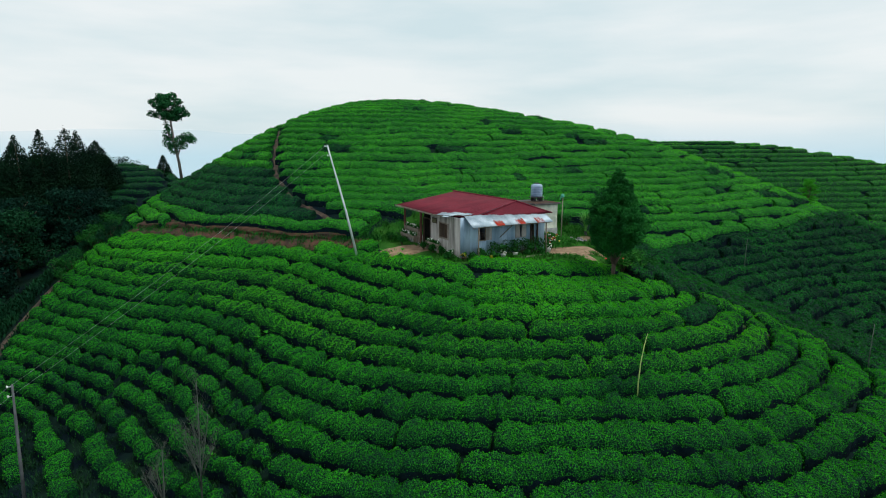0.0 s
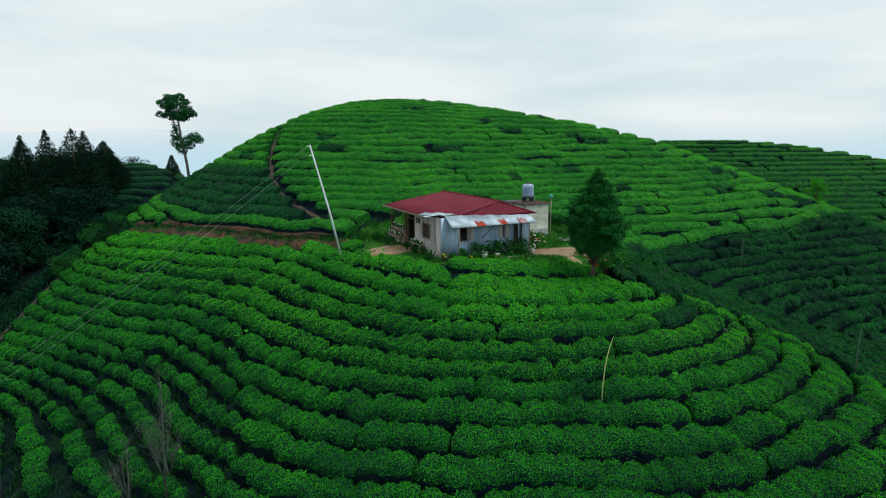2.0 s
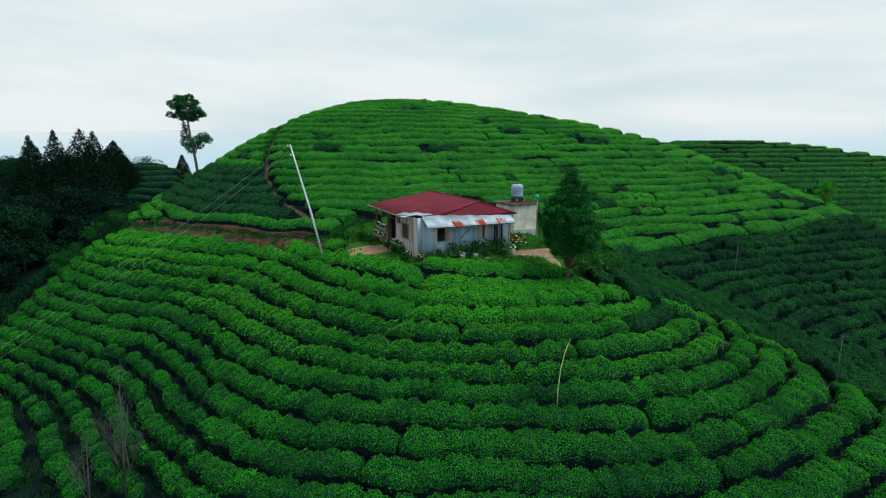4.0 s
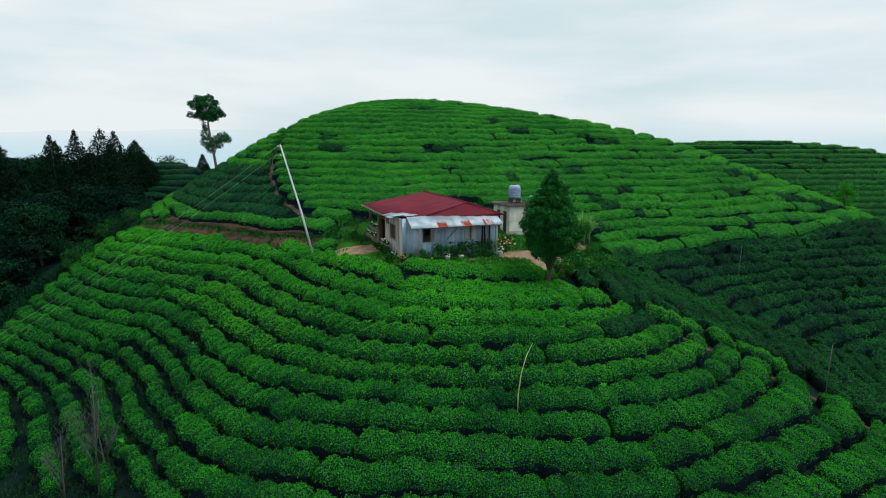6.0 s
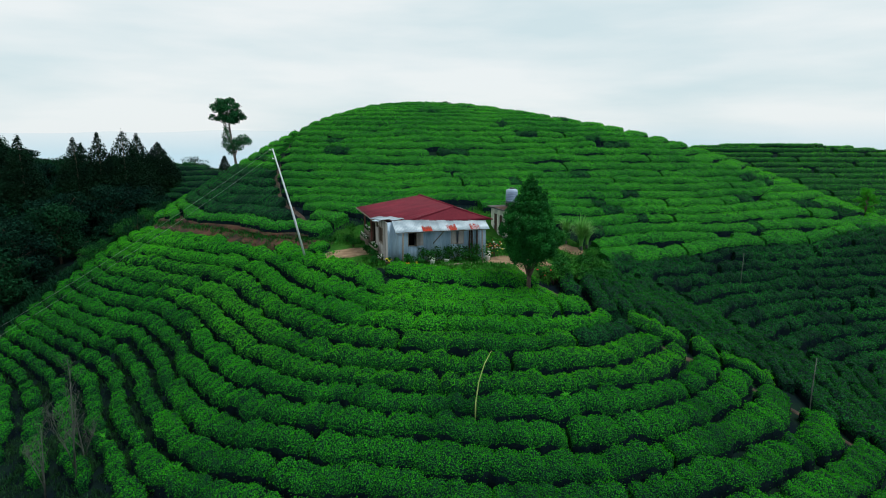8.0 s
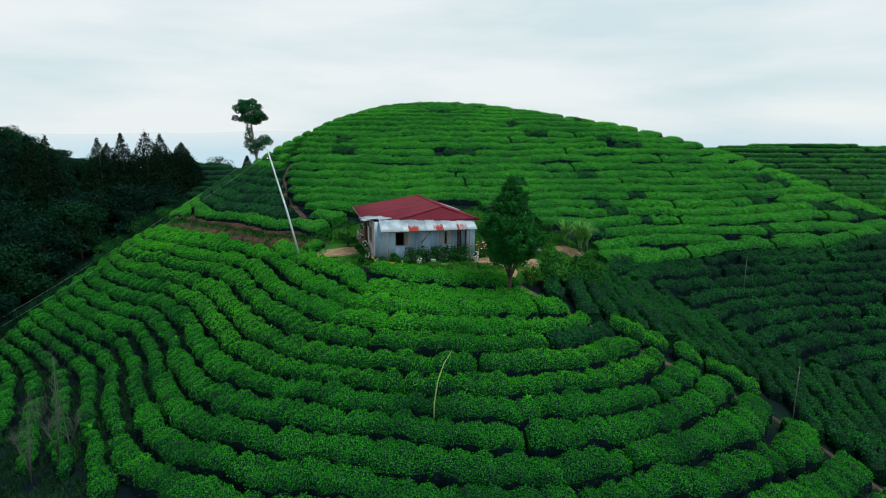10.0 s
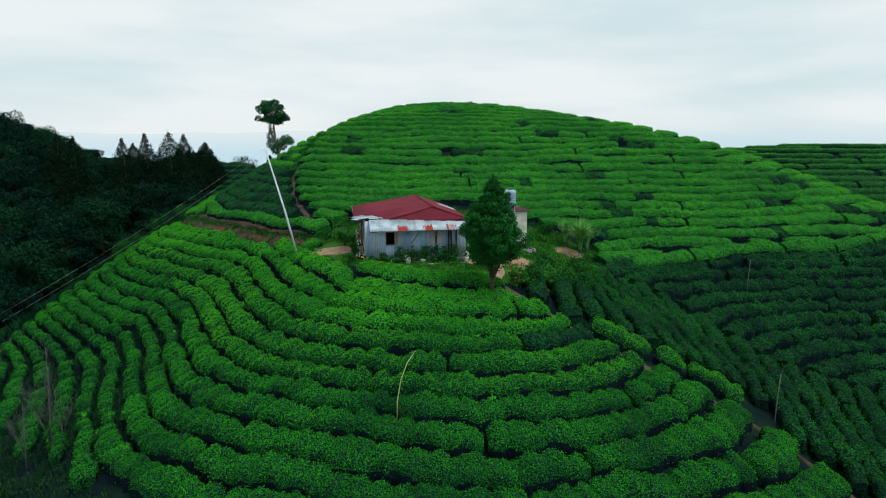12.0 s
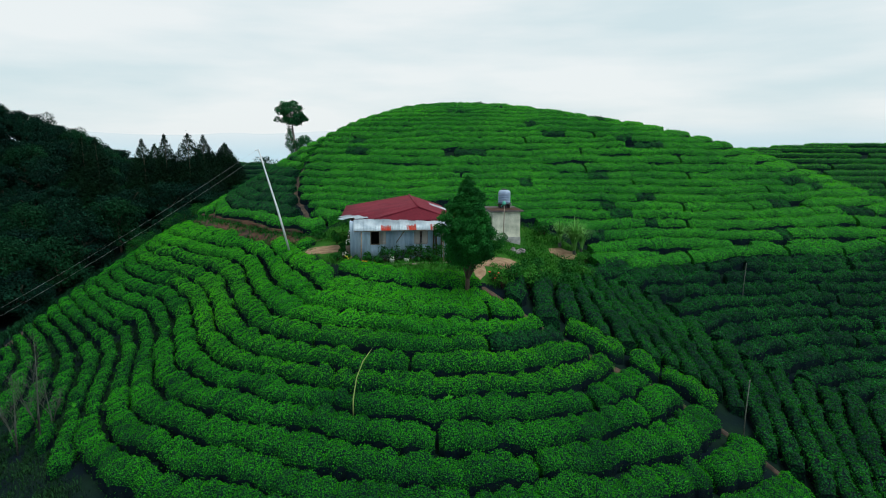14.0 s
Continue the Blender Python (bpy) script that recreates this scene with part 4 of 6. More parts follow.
def joined(name, rows, half_scale, leaf_size, density, code, label, category="tea rows", height=1.0, spaced=0, lumpy=1.0, level=0.35, blunt=0.62, rag=0.22):
    vs, qs, ss, base = [], [], [], 0
    for p in rows:
        for v, q, s in hedge(p, half_scale, leaf_size, density, ROW_RISE[code], height, half_scale * row_half(p, ROWS[spaced], 1.5) if spaced else None, lumpy, level, blunt, rag):
            vs.append(v)
            qs.append(q + base)
            ss.append(s)
            base += len(v)
    if vs:
        ob = link(name, quad_mesh(name, np.vstack(vs), np.vstack(qs), [M[k] for k in LOOKS[code]] + [M["shaded_stem"]], np.concatenate(ss)))
        tagged(ob, label, category, kind="stuff")


joined("tea_rows", near[296:], 0.82, 0.08, 170, 1, "clipped green tea rows around the shoulder of the spur", spaced=1, lumpy=0.65)
joined("tea_rows", pieces[2], 0.90, 0.09, 85, 2, "bright yellow-green tea rows covering the rounded hill", height=0.86, spaced=2, lumpy=0.5, level=0.3, blunt=0.86, rag=0.16)
joined("tea_rows", aged, 0.86, 0.12, 120, 4, "dull dark unplucked bushes among the hill's tea rows", height=0.86, spaced=2, lumpy=1.3, level=0.3)
joined("tea_rows", pieces[3], 0.74, 0.13, 130, 3, "dark green older tea rows across the gully", spaced=3, lumpy=1.2, level=0.5, blunt=0.8)
joined("tea_rows", pieces[7], 0.80, 0.11, 150, 7, "dull green older tea rows running down beside the footpath", spaced=7, lumpy=1.1, level=0.45, blunt=0.8)
joined("tea_rows", pieces[4], 0.93, 0.10, 100, 4, "dark green tea rows on the flank of the hill", height=0.85, spaced=4, lumpy=0.8, level=0.15, blunt=0.85)
joined("tea_rows", pieces[5], 0.82, 0.13, 30, 5, "green tea rows on a farther hill", lumpy=0.35, level=0.1, blunt=0.85)
joined("tea_rows", pieces[6], 0.72, 0.15, 24, 6, "dark tea rows on a knoll behind the wood", lumpy=0.5)

# ---- distance ----
def ridge_line(name, radius, base, top, seed, mat, label):
    az = np.linspace(-math.pi, math.pi, 361)
    hgt = top * (0.55 + 0.30 * soft_noise(az * 60, az * 0, 26, seed) + 0.12 * soft_noise(az * 60, az * 0, 8, seed + 1) + 0.04 * soft_noise(az * 60, az * 0, 3, seed + 2))
    v = np.stack([np.stack([radius * np.sin(az), radius * np.cos(az), np.full_like(az, base)], 1), np.stack([radius * np.sin(az), radius * np.cos(az), hgt], 1)], 1)
    tagged(link(name, quad_mesh(name, v.reshape(-1, 3), grid_quads(361, 2), [mat])), label, "mountains", kind="structure")


ridge_line("backdrop", 2900, -320, 165, 41, M["haze_far"], "distant mountain ridge with its pale haze as a glowing colour")


# ---- the farmhouse ----
house = thing("farmhouse", HOUSE, HOUSE_TURN, "low tin-walled farmhouse with a dark red metal roof", "house")


def sheet(parent, name, corners, mat, label="", pitch=0.09, steps=3):
    return part(name, corrugated(corners, pitch, 0.014, steps), mat, parent, label)


part("floor_slab", box(-0.1, 6.95, -0.1, 9.5, -0.35, 0.14, 0.02), M["cement"], house, "bare cement floor slab")

# front wall: battens carrying corrugated sheets, two window openings
bm = bmesh.new()
for z in (0.35, 1.12, 2.06, 2.72):
    box(0.02, 6.83, 0.03, 0.09, z - 0.035, z + 0.035, 0.005, bm)
for u in (0.05, 1.36, 1.97, 3.4, 4.43, 5.22, 6.8):
    box(u - 0.03, u + 0.03, 0.035, 0.11, 0.14, 2.75, 0.005, bm)
front = part("front_wall", bm, M["dark_timber"], house, "blue-grey corrugated tin wall on battens")
edges = [0.0, 0.69, 1.38, 1.95, 2.60, 3.22, 3.85, 4.45, 5.20, 5.75, 6.30, 6.85]
for k, (u0, u1) in enumerate(zip(edges, edges[1:])):
    y = 0.012 * (k % 2)
    spans = ((0.05, 1.15), (2.02, 2.78)) if k in (2, 7) else ((0.05, 2.78 - 0.04 * (k % 3)),)
    for z0, z1 in spans:
        sheet(front, "tin_sheet", ((u0 - 0.02, y, z1), (u1 + 0.02, y, z1), (u1 + 0.02, y, z0), (u0 - 0.02, y, z0)), M["blue_tin"], steps=2)


def casement(parent, u0, u1, z0, z1, swung):
    """A small timber window in the tin wall with board shutters."""
    bm = bmesh.new()
    box(u0, u1, -0.03, 0.09, z0 - 0.05, z0, 0.006, bm)
    box(u0, u1, -0.03, 0.09, z1, z1 + 0.05, 0.006, bm)
    box(u0 - 0.05, u0, -0.03, 0.09, z0 - 0.05, z1 + 0.05, 0.006, bm)
    box(u1, u1 + 0.05, -0.03, 0.09, z0 - 0.05, z1 + 0.05, 0.006, bm)
    w = part("window", bm, M["timber"], parent, "small weathered timber window with board shutters")
    for a, b in swung:
        bm = bmesh.new()
        n = 3
        for i in range(n):
            c0, c1 = a + (b - a) * i / n, a + (b - a) * (i + 1) / n
            box(c0 + 0.004, c1 - 0.004, -0.06, -0.035, z0 - 0.02, z1 + 0.02, 0.004, bm)
        box(a + 0.01, b - 0.01, -0.08, -0.06, z0 + 0.12, z0 + 0.18, 0.003, bm)
        box(a + 0.01, b - 0.01, -0.08, -0.06, z1 - 0.18, z1 - 0.12, 0.003, bm)
        part("shutter", bm, M["plank"], w, "pale weathered board shutter")


casement(front, 1.40, 1.93, 1.17, 2.00, ((1.96, 2.40),))
casement(front, 4.47, 5.18, 1.17, 2.00, ((4.32, 4.72), (4.86, 5.26)))

# boarded side wall with a window and the doorway, and the open veranda behind it
bm = bmesh.new()
for z in (0.3, 1.05, 2.15, 2.62):
    box(0.05, 0.11, 0.05, 4.50, z - 0.03, z + 0.03, 0.004, bm)
side = part("side_wall", bm, M["dark_timber"], house, "weathered grey boarded wall of the veranda side")
v = 0.06
while v < 4.48:
    w = min(0.2, 4.48 - v)
    for z0, z1 in (((0.14, 1.08), (2.12, 2.72)) if 1.76 <= v < 3.05 else ((0.14, 2.72),)):
        part("plank", box(0.0, 0.045, v + 0.004, v + w - 0.004, z0, z1, 0.004), M["plank"], side)
    v += 0.2
bm = bmesh.new()
box(-0.03, 0.10, 1.70, 1.78, 1.02, 2.18, 0.005, bm)
box(-0.03, 0.10, 3.06, 3.14, 1.02, 2.18, 0.005, bm)
box(-0.03, 0.10, 1.78, 3.06, 1.02, 1.10, 0.005, bm)
box(-0.03, 0.10, 1.78, 3.06, 2.10, 2.18, 0.005, bm)
side_window = part("window", bm, M["timber"], side, "dark three-leaf timber window")
for i in range(3):
    part("pane", box(0.03, 0.06, 1.80 + 0.42 * i, 2.18 + 0.42 * i, 1.12, 2.08, 0.01), M["dark_timber"], side_window)
bm = bmesh.new()
box(-0.02, 0.11, 4.50, 4.58, 0.14, 2.2, 0.005, bm)
box(-0.02, 0.11, 5.70, 5.78, 0.14, 2.2, 0.005, bm)
box(-0.02, 0.11, 4.58, 5.70, 2.12, 2.2, 0.005, bm)
doorway = part("door", bm, M["dark_timber"], side, "dark open doorway with its leaf swung inward")
part("door_leaf", box(0.12, 1.0, 4.60, 4.65, 0.16, 2.1, 0.01), M["dark_timber"], doorway)
bm = bmesh.new()
v = 5.8
while v < 9.3:
    box(3.2, 3.25, v + 0.003, v + 0.197, 0.14, 2.95, 0.004, bm)
    v += 0.2
part("inner_wall", bm, M["unlit_board"], house, "boarded wall behind the veranda, coloured dark for its shade")
part("party_wall", box(0.1, 3.2, 5.72, 5.78, 0.14, 2.9, 0.004), M["unlit_board"], house)
part("back_wall", box(3.2, 6.85, 9.36, 9.44, 0.14, 2.85, 0.004), M["timber"], house)
sheet(house, "side_tin", ((6.85, 0.0, 2.72), (6.85, 9.4, 2.72), (6.85, 9.4, 0.1), (6.85, 0.0, 0.1)), M["blue_tin"], "corrugated tin side wall")
for v in (6.15, 9.12):
    part("veranda_post", box(-0.07, 0.07, v - 0.07, v + 0.07, 0.1, 2.75, 0.012), M["red_post"], house, "reddish painted timber veranda post")
part("veranda_beam", box(-0.06, 0.0, 4.6, 9.3, 2.52, 2.72, 0.01), M["plank"], house)
bm = bmesh.new()
for z in (0.62, 0.92):
    box(-0.05, 0.03, 6.22, 9.05, z - 0.04, z + 0.04, 0.006, bm)
for k in range(8):
    box(-0.03, 0.01, 6.4 + 0.36 * k, 6.46 + 0.36 * k, 0.14, 0.95, 0.004, bm)
part("railing", bm, M["timber"], house, "grey timber veranda railing")

board = part("notice_board", box(-0.045, -0.005, 3.42, 4.15, 1.98, 2.36, 0.006), M["dark_timber"], house, "small brown framed board under the eave")
part("board_face", box(-0.055, -0.046, 3.47, 4.10, 2.03, 2.31, 0.003), M["olive_board"], board)
for u0, lean in ((5.62, 0.05), (5.86, -0.04), (6.18, 0.03)):
    part("leaning_board", tube([(u0, -0.16, 0.02), (u0 + lean / 2, -0.10, 1.1), (u0 + lean, -0.05, 2.1)], [0.075, 0.07, 0.065], 4), M["dark_timber"], house, "dark weathered board leaning on the tin")

# roof
roof = part("roof", box(4.54, 4.66, 0.5, 9.5, 3.42, 3.56, 0.01), M["dark_timber"], house, "dark red corrugated metal roof")
EAVE = lambda v: float(np.interp(v, [0.1, 2.1, 9.6], [1.0, -0.7, -0.62]))


def left_z(u, v):
    return 3.66 - (4.6 - u) * 0.162 - 0.32 * max(0.0, 1 - (v - 0.1) / 2.0) * (4.6 - u) / 3.6


vs = [0.12 + 0.76 * k for k in range(13)]
for k, (v0, v1) in enumerate(zip(vs, vs[1:])):
    lift = 0.006 * (k % 2)
    e0, e1 = EAVE(v0), EAVE(v1 + 0.04)
    f0, f1 = max(v0, 0.37 - 0.2), v1 + 0.04
    sheet(roof, "roof_sheet", ((4.62, f0 + (0.25 if k == 0 else 0), left_z(4.62, f0) + lift), (4.62, f1, left_z(4.62, f1) + lift), (e1, f1, left_z(e1, f1) + lift), (e0, v0, left_z(e0, v0) + lift)), M["red_tin"], pitch=0.19)
for k, (v0, v1) in enumerate(zip(vs, vs[1:])):
    lift = 0.006 * (k % 2)
    mat = M["zinc"] if k in (7, 8) else M["red_tin"]
    a, b = (0.37 if k == 0 else v0), v1 + 0.04
    c = v0 - (0.48 if k == 0 else 0)
    top, foot = (4.62, 7.25) if k not in (7, 8) else (6.0, 7.3)
    if k in (7, 8):
        sheet(roof, "roof_sheet", ((4.62, a, 3.655 + lift), (4.62, b, 3.655 + lift), (6.1, b, 3.16 + lift), (6.1, a, 3.16 + lift)), M["red_tin"], pitch=0.19)
        sheet(roof, "roof_sheet", ((6.0, a, 3.21 + lift), (6.0, b, 3.21 + lift), (7.3, b, 2.76 + lift), (7.3, a, 2.76 + lift)), mat, "bare zinc patch on the roof")
    else:
        sheet(roof, "roof_sheet", ((4.62, a, 3.655 + lift), (4.62, b, 3.655 + lift), (7.25, b, 2.76 + lift), (7.25, c, 2.76 + lift)), mat, pitch=0.19)
sheet(roof, "hip_sheet", ((4.56, 0.35, 3.66), (4.66, 0.35, 3.66), (7.22, -0.38, 2.76), (0.95, -0.08, 2.70)), M["red_tin"], "dark red hipped end of the roof", pitch=0.19, steps=6)
part("ridge_cap", tube([(4.61, 0.3, 3.66), (4.61, 4.8, 3.67), (4.61, 9.55, 3.69)], [0.07, 0.07, 0.07], 6), M["red_tin"], roof)
part("hip_cap", tube([(4.61, 0.33, 3.665), (2.9, 0.12, 3.2), (0.98, -0.06, 2.72)], [0.05, 0.05, 0.05], 6), M["red_tin"], roof)
part("hip_cap", tube([(4.61, 0.33, 3.665), (5.9, 0.0, 3.21), (7.22, -0.38, 2.77)], [0.05, 0.05, 0.05], 6), M["red_tin"], roof)
part("eave_board", box(-0.66, -0.62, 2.2, 9.5, 2.68, 2.80, 0.005), M["timber"], roof)
# loose grey sheets patched into the corner of the roof
for q, (cu, cv, cz, wu, wv, turn) in enumerate(((0.15, 1.25, 2.90, 1.3, 0.8, 20), (-0.25, 1.85, 2.86, 1.1, 0.7, 38), (0.75, 0.65, 2.90, 0.9, 0.6, 8), (-0.45, 1.15, 2.80, 0.8, 0.5, 55))):
    t = radians(turn)
    def at(a, b, z):
        return (cu + a * math.cos(t) - b * math.sin(t), cv + a * math.sin(t) + b * math.cos(t), cz + z + 0.05 * a)
    sheet(roof, "loose_sheet", (at(-wu / 2, wv / 2, 0.02), at(wu / 2, wv / 2, 0.02), at(wu / 2, -wv / 2, 0), at(-wu / 2, -wv / 2, 0)), M["zinc"], "loose bent zinc sheet")
for k in range(3):
    part("roof_pole", tube([(-0.75 + 0.2 * k, 2.3 - 0.3 * k, 2.74), (0.9, 0.2 + 0.25 * k, 2.86)], [0.035, 0.03], 6), M["timber"], roof)

# awning along the front
awning = part("awning", box(0.3, 6.6, -1.12, -1.06, 2.20, 2.27, 0.01), M["timber"], house, "lean-to awning of bare zinc sheets with rusty patches")
us = [0.28, 0.95, 1.62, 2.18, 2.76, 3.32, 3.90, 4.45, 4.98, 5.50, 6.05, 6.66]
for k, (u0, u1) in enumerate(zip(us, us[1:])):
    z = 0.022 * (k % 2)
    drop = (0.03, -0.05, 0.0, 0.06)[k % 4]
    sheet(awning, "awning_sheet", ((u0 - 0.02, -0.02, 2.88 + z - 0.002 * k), (u1 + 0.03, -0.02, 2.88 + z - 0.002 * k), (u1 + 0.03, -1.22 + drop, 2.26 + z), (u0 - 0.02, -1.22 + drop, 2.26 + z)), M["zinc"], steps=2)
for u in (2.40, 4.08, 5.68):
    bm = bmesh.new()
    n = 9
    for i in range(n):
        a, b = u - 0.32 + 0.64 * i / n, u - 0.32 + 0.64 * (i + 1) / n
        k = 0.45 + 0.35 * random.random()
        lo, hi = (-1.245, 2.26), (-1.245 + 1.2 * k * 0.62, 2.26 + 0.62 * k * 0.62)
        p = [bm.verts.new((a, lo[0], lo[1] + 0.022)), bm.verts.new((b, lo[0], lo[1] + 0.022)), bm.verts.new((b - 0.012, hi[0], hi[1] + 0.024)), bm.verts.new((a + 0.012, hi[0], hi[1] + 0.024))]
        r = bmesh.ops.extrude_face_region(bm, geom=[bm.faces.new(p)])
        bmesh.ops.translate(bm, verts=[g for g in r["geom"] if isinstance(g, bmesh.types.BMVert)], vec=(0, -0.002, 0.004))
    part("rust_patch", bm, M["rust"], awning, "flaking orange-red rust along the sheet's foot")
for u, lean in ((0.72, 0.05), (6.22, -0.04)):
    part("awning_post", tube([(u, -1.12, -0.02), (u + lean / 2, -1.1, 1.1), (u + lean, -1.09, 2.24)], [0.05, 0.045, 0.045], 7), M["timber"], awning, "rough timber pole")
part("brace", tube([(3.1, 0.0, 1.25), (3.75, -0.85, 2.35)], [0.03, 0.03], 6), M["timber"], awning)


def to_world(u, v, z=0.0):
    return (HOUSE[0] + u * HU[0] + v * HV[0], HOUSE[1] + u * HU[1] + v * HV[1], HOUSE[2] + z)


for (u0, v0), (u1, v1) in (((0.6, -1.75), (3.1, -1.72)), ((3.2, -1.70), (6.5, -1.45))):
    a, b = to_world(u0, v0), to_world(u1, v1)
    a, b = Vector((a[0], a[1], gz(a[0], a[1]) + 0.07)), Vector((b[0], b[1], gz(b[0], b[1]) + 0.07))
    pole = part("edging_pole", tube([a, a.lerp(b, 0.5), b], [0.07, 0.06, 0.05], 7), M["timber"], None)
    tagged(pole, "grey pole laid along the flower bed", "log", "edging poles")


# ---- outbuilding and tank ----
ANNEX = (10.0, 49.35)
ax, ay = ANNEX
annex = thing("outbuilding", (ax - 2.3 * HU[0], ay - 2.3 * HU[1], -0.08), HOUSE_TURN, "small cream-plastered outbuilding with two dark doors", "outbuilding")
for name, spans in (("end_wall", ((0.0, 2.3, 0.0, 0.12, -0.5, 2.42),)), ("back_wall", ((2.18, 2.3, 0.12, 2.98, -0.5, 2.42),)), ("end_wall", ((0.0, 2.3, 2.98, 3.1, -0.5, 2.42),))):
    part(name, box(*spans[0], 0.008), M["plaster"], annex, "stained cream plaster wall")
for v0, v1, z0 in ((0.12, 0.55, -0.5), (1.25, 1.75, -0.5), (2.45, 2.98, -0.5), (0.55, 1.25, 1.95), (1.75, 2.45, 1.95)):
    part("front_panel", box(0.0, 0.12, v0, v1, z0, 2.42, 0.004), M["plaster"], annex)
part("plinth", box(-0.04, 2.34, -0.03, -0.004, -0.5, 0.35, 0.006), M["cement"], annex, "bare grey cement plinth")
for v in (0.55, 1.75):
    d = part("door", box(0.03, 0.08, v + 0.01, v + 0.69, 0.05, 1.94, 0.008), M["dark_timber"], annex, "dark plank door")
    part("door_handle", box(0.01, 0.03, v + 0.58, v + 0.62, 0.95, 1.1, 0.004), M["galvanised"], d)
part("roof_slab", box(-0.28, 2.52, -0.22, 3.3, 2.425, 2.54, 0.015), M["slab"], annex, "dark weathered concrete roof slab")
part("roof_sheet", box(-0.2, 2.4, -0.1, 1.9, 2.545, 2.57, 0.006), M["bank"], annex, "rusty flat sheet")
part("step", box(-0.75, -0.02, 0.3, 2.6, -0.3, 0.06, 0.02), M["cement"], annex)

tank = thing("water_tank", (8.32, 50.5, 2.50), 0, "ribbed blue-grey water tank on a dark stand", "water tank")
bm = bmesh.new()
for k in range(6):
    q = k * math.pi / 3
    box(0.42 * math.cos(q) - 0.08, 0.42 * math.cos(q) + 0.08, 0.42 * math.sin(q) - 0.08, 0.42 * math.sin(q) + 0.08, 0.0, 0.32, 0.01, bm)
box(-0.55, 0.55, -0.55, 0.55, 0.30, 0.36, 0.01, bm)
part("stand", bm, M["tank_dark"], tank, "dark squat stand")
prof = [(0.40, 0.36), (0.48, 0.40)]
for k in range(6):
    z = 0.46 + 0.14 * k
    prof += [(0.50, z), (0.525, z + 0.03), (0.525, z + 0.07), (0.50, z + 0.10)]
prof += [(0.50, 1.32), (0.44, 1.42), (0.24, 1.50)]
part("tank_body", lathe(prof, 28), M["tank_steel"], tank)
part("lid", lathe([(0.22, 1.49), (0.23, 1.55), (0.20, 1.58), (0.05, 1.60)], 18), M["tank_dark"], tank, "round dark lid")
part("pipe", tube([(0.5, -0.1, 0.45), (0.62, -0.12, 0.4), (0.62, -0.15, 0.0)], [0.025, 0.025, 0.025], 6), M["galvanised"], tank)

# ---- poles and wires ----
def power_pole(foot, top, label, steel="galvanised"):
    f, t = Vector(foot), Vector(top)
    ob = thing("power_pole", foot, 0, label, "power pole", "power poles")
    d = t - f
    part("shaft", tube([(0, 0, -0.6), d * 0.45, d * 0.452, d * 0.75, d * 0.752, d], [0.085, 0.08, 0.068, 0.066, 0.055, 0.05], 10), M[steel], ob, "stepped steel shaft")
    for k, off in ((0.985, 0.0), (0.91, 0.0)):
        arm = part("bracket", tube([d * k + Vector((-0.03, 0, 0)), d * k + Vector((-0.16, -0.1, 0.02))], [0.018, 0.018], 6), M["galvanised"], ob)
        part("insulator", lathe([(0.02, -0.05), (0.045, -0.03), (0.03, 0.0), (0.045, 0.03), (0.02, 0.06)], 10, None, d * k + Vector((-0.17, -0.11, 0.03))), M["white_pot"], arm, "white porcelain insulator")
    return ob


P1, P2 = Vector((-7.95, 39.5, 7.45)), Vector((-20.75, 25.4, -3.85))
power_pole((-6.07, 40.53, gz(-6.07, 40.53)), P1, "leaning galvanised power pole among the tea")
power_pole((-21.4, 25.9, gz(-21.4, 25.9)), P2, "slim dark power pole standing low on the slope", "dark_steel")
P3 = Vector((-34.0, 11.0, -15.5))
for drop in (0.12, 0.62):
    pts = []
    for a, b in ((P1, P2), (P2, P3)):
        for k in range(24):
            q = k / 24
            p = a.lerp(b, q)
            pts.append((p.x - 0.17, p.y - 0.1, p.z - drop - 4 * 0.35 * q * (1 - q)))
    bm = tube(pts, [0.005] * len(pts), 5)
    w = part("power_line", bm, M["wire"], None, "thin bare overhead wire slung between poles")
    tagged(w, category="wire", group="overhead wires")

lamp = thing("lamp_pole", (9.6, 45.5, gz(9.6, 45.5)), 0, "wooden pole carrying a small teal lamp", "lamp pole")
part("pole", tube([(0, 0, -0.3), (0.01, 0, 1.8), (0.03, 0, 3.3)], [0.045, 0.04, 0.035], 8), M["timber"], lamp)
part("shade", lathe([(0.03, 3.62), (0.09, 3.58), (0.17, 3.40), (0.15, 3.36), (0.06, 3.40)], 12), M["teal_plastic"], lamp, "faded teal plastic shade")
part("shade_arm", tube([(0.03, 0, 3.3), (-0.12, -0.03, 3.32), (-0.2, -0.05, 3.18)], [0.02, 0.02, 0.05], 6), M["teal_plastic"], lamp)

cane = part("bamboo_cane", tube([(8.73, 23.5, gz(8.73, 23.5)), (8.74, 23.55, -2.9), (8.85, 23.7, -2.0), (9.05, 23.95, -1.3), (9.30, 24.3, -0.85)], [0.03, 0.03, 0.026, 0.02, 0.008], 7), M["bamboo"], None)
tagged(cane, "thin yellow-green bamboo cane stuck among the tea", "bamboo cane")
for (x, y, top) in ((26.8, 49.3, -0.72), (24.9, 31.2, -2.7)):
    g = gz(x, y)
    st = part("stake", tube([(x, y, g - 0.2), (x - 0.02, y, (g + top) / 2), (x + 0.02, y, top)], [0.03, 0.028, 0.022], 6), M["dry_wood"], None)
    tagged(st, "thin weathered wooden stake standing in the tea", "stake", "stakes in the tea")


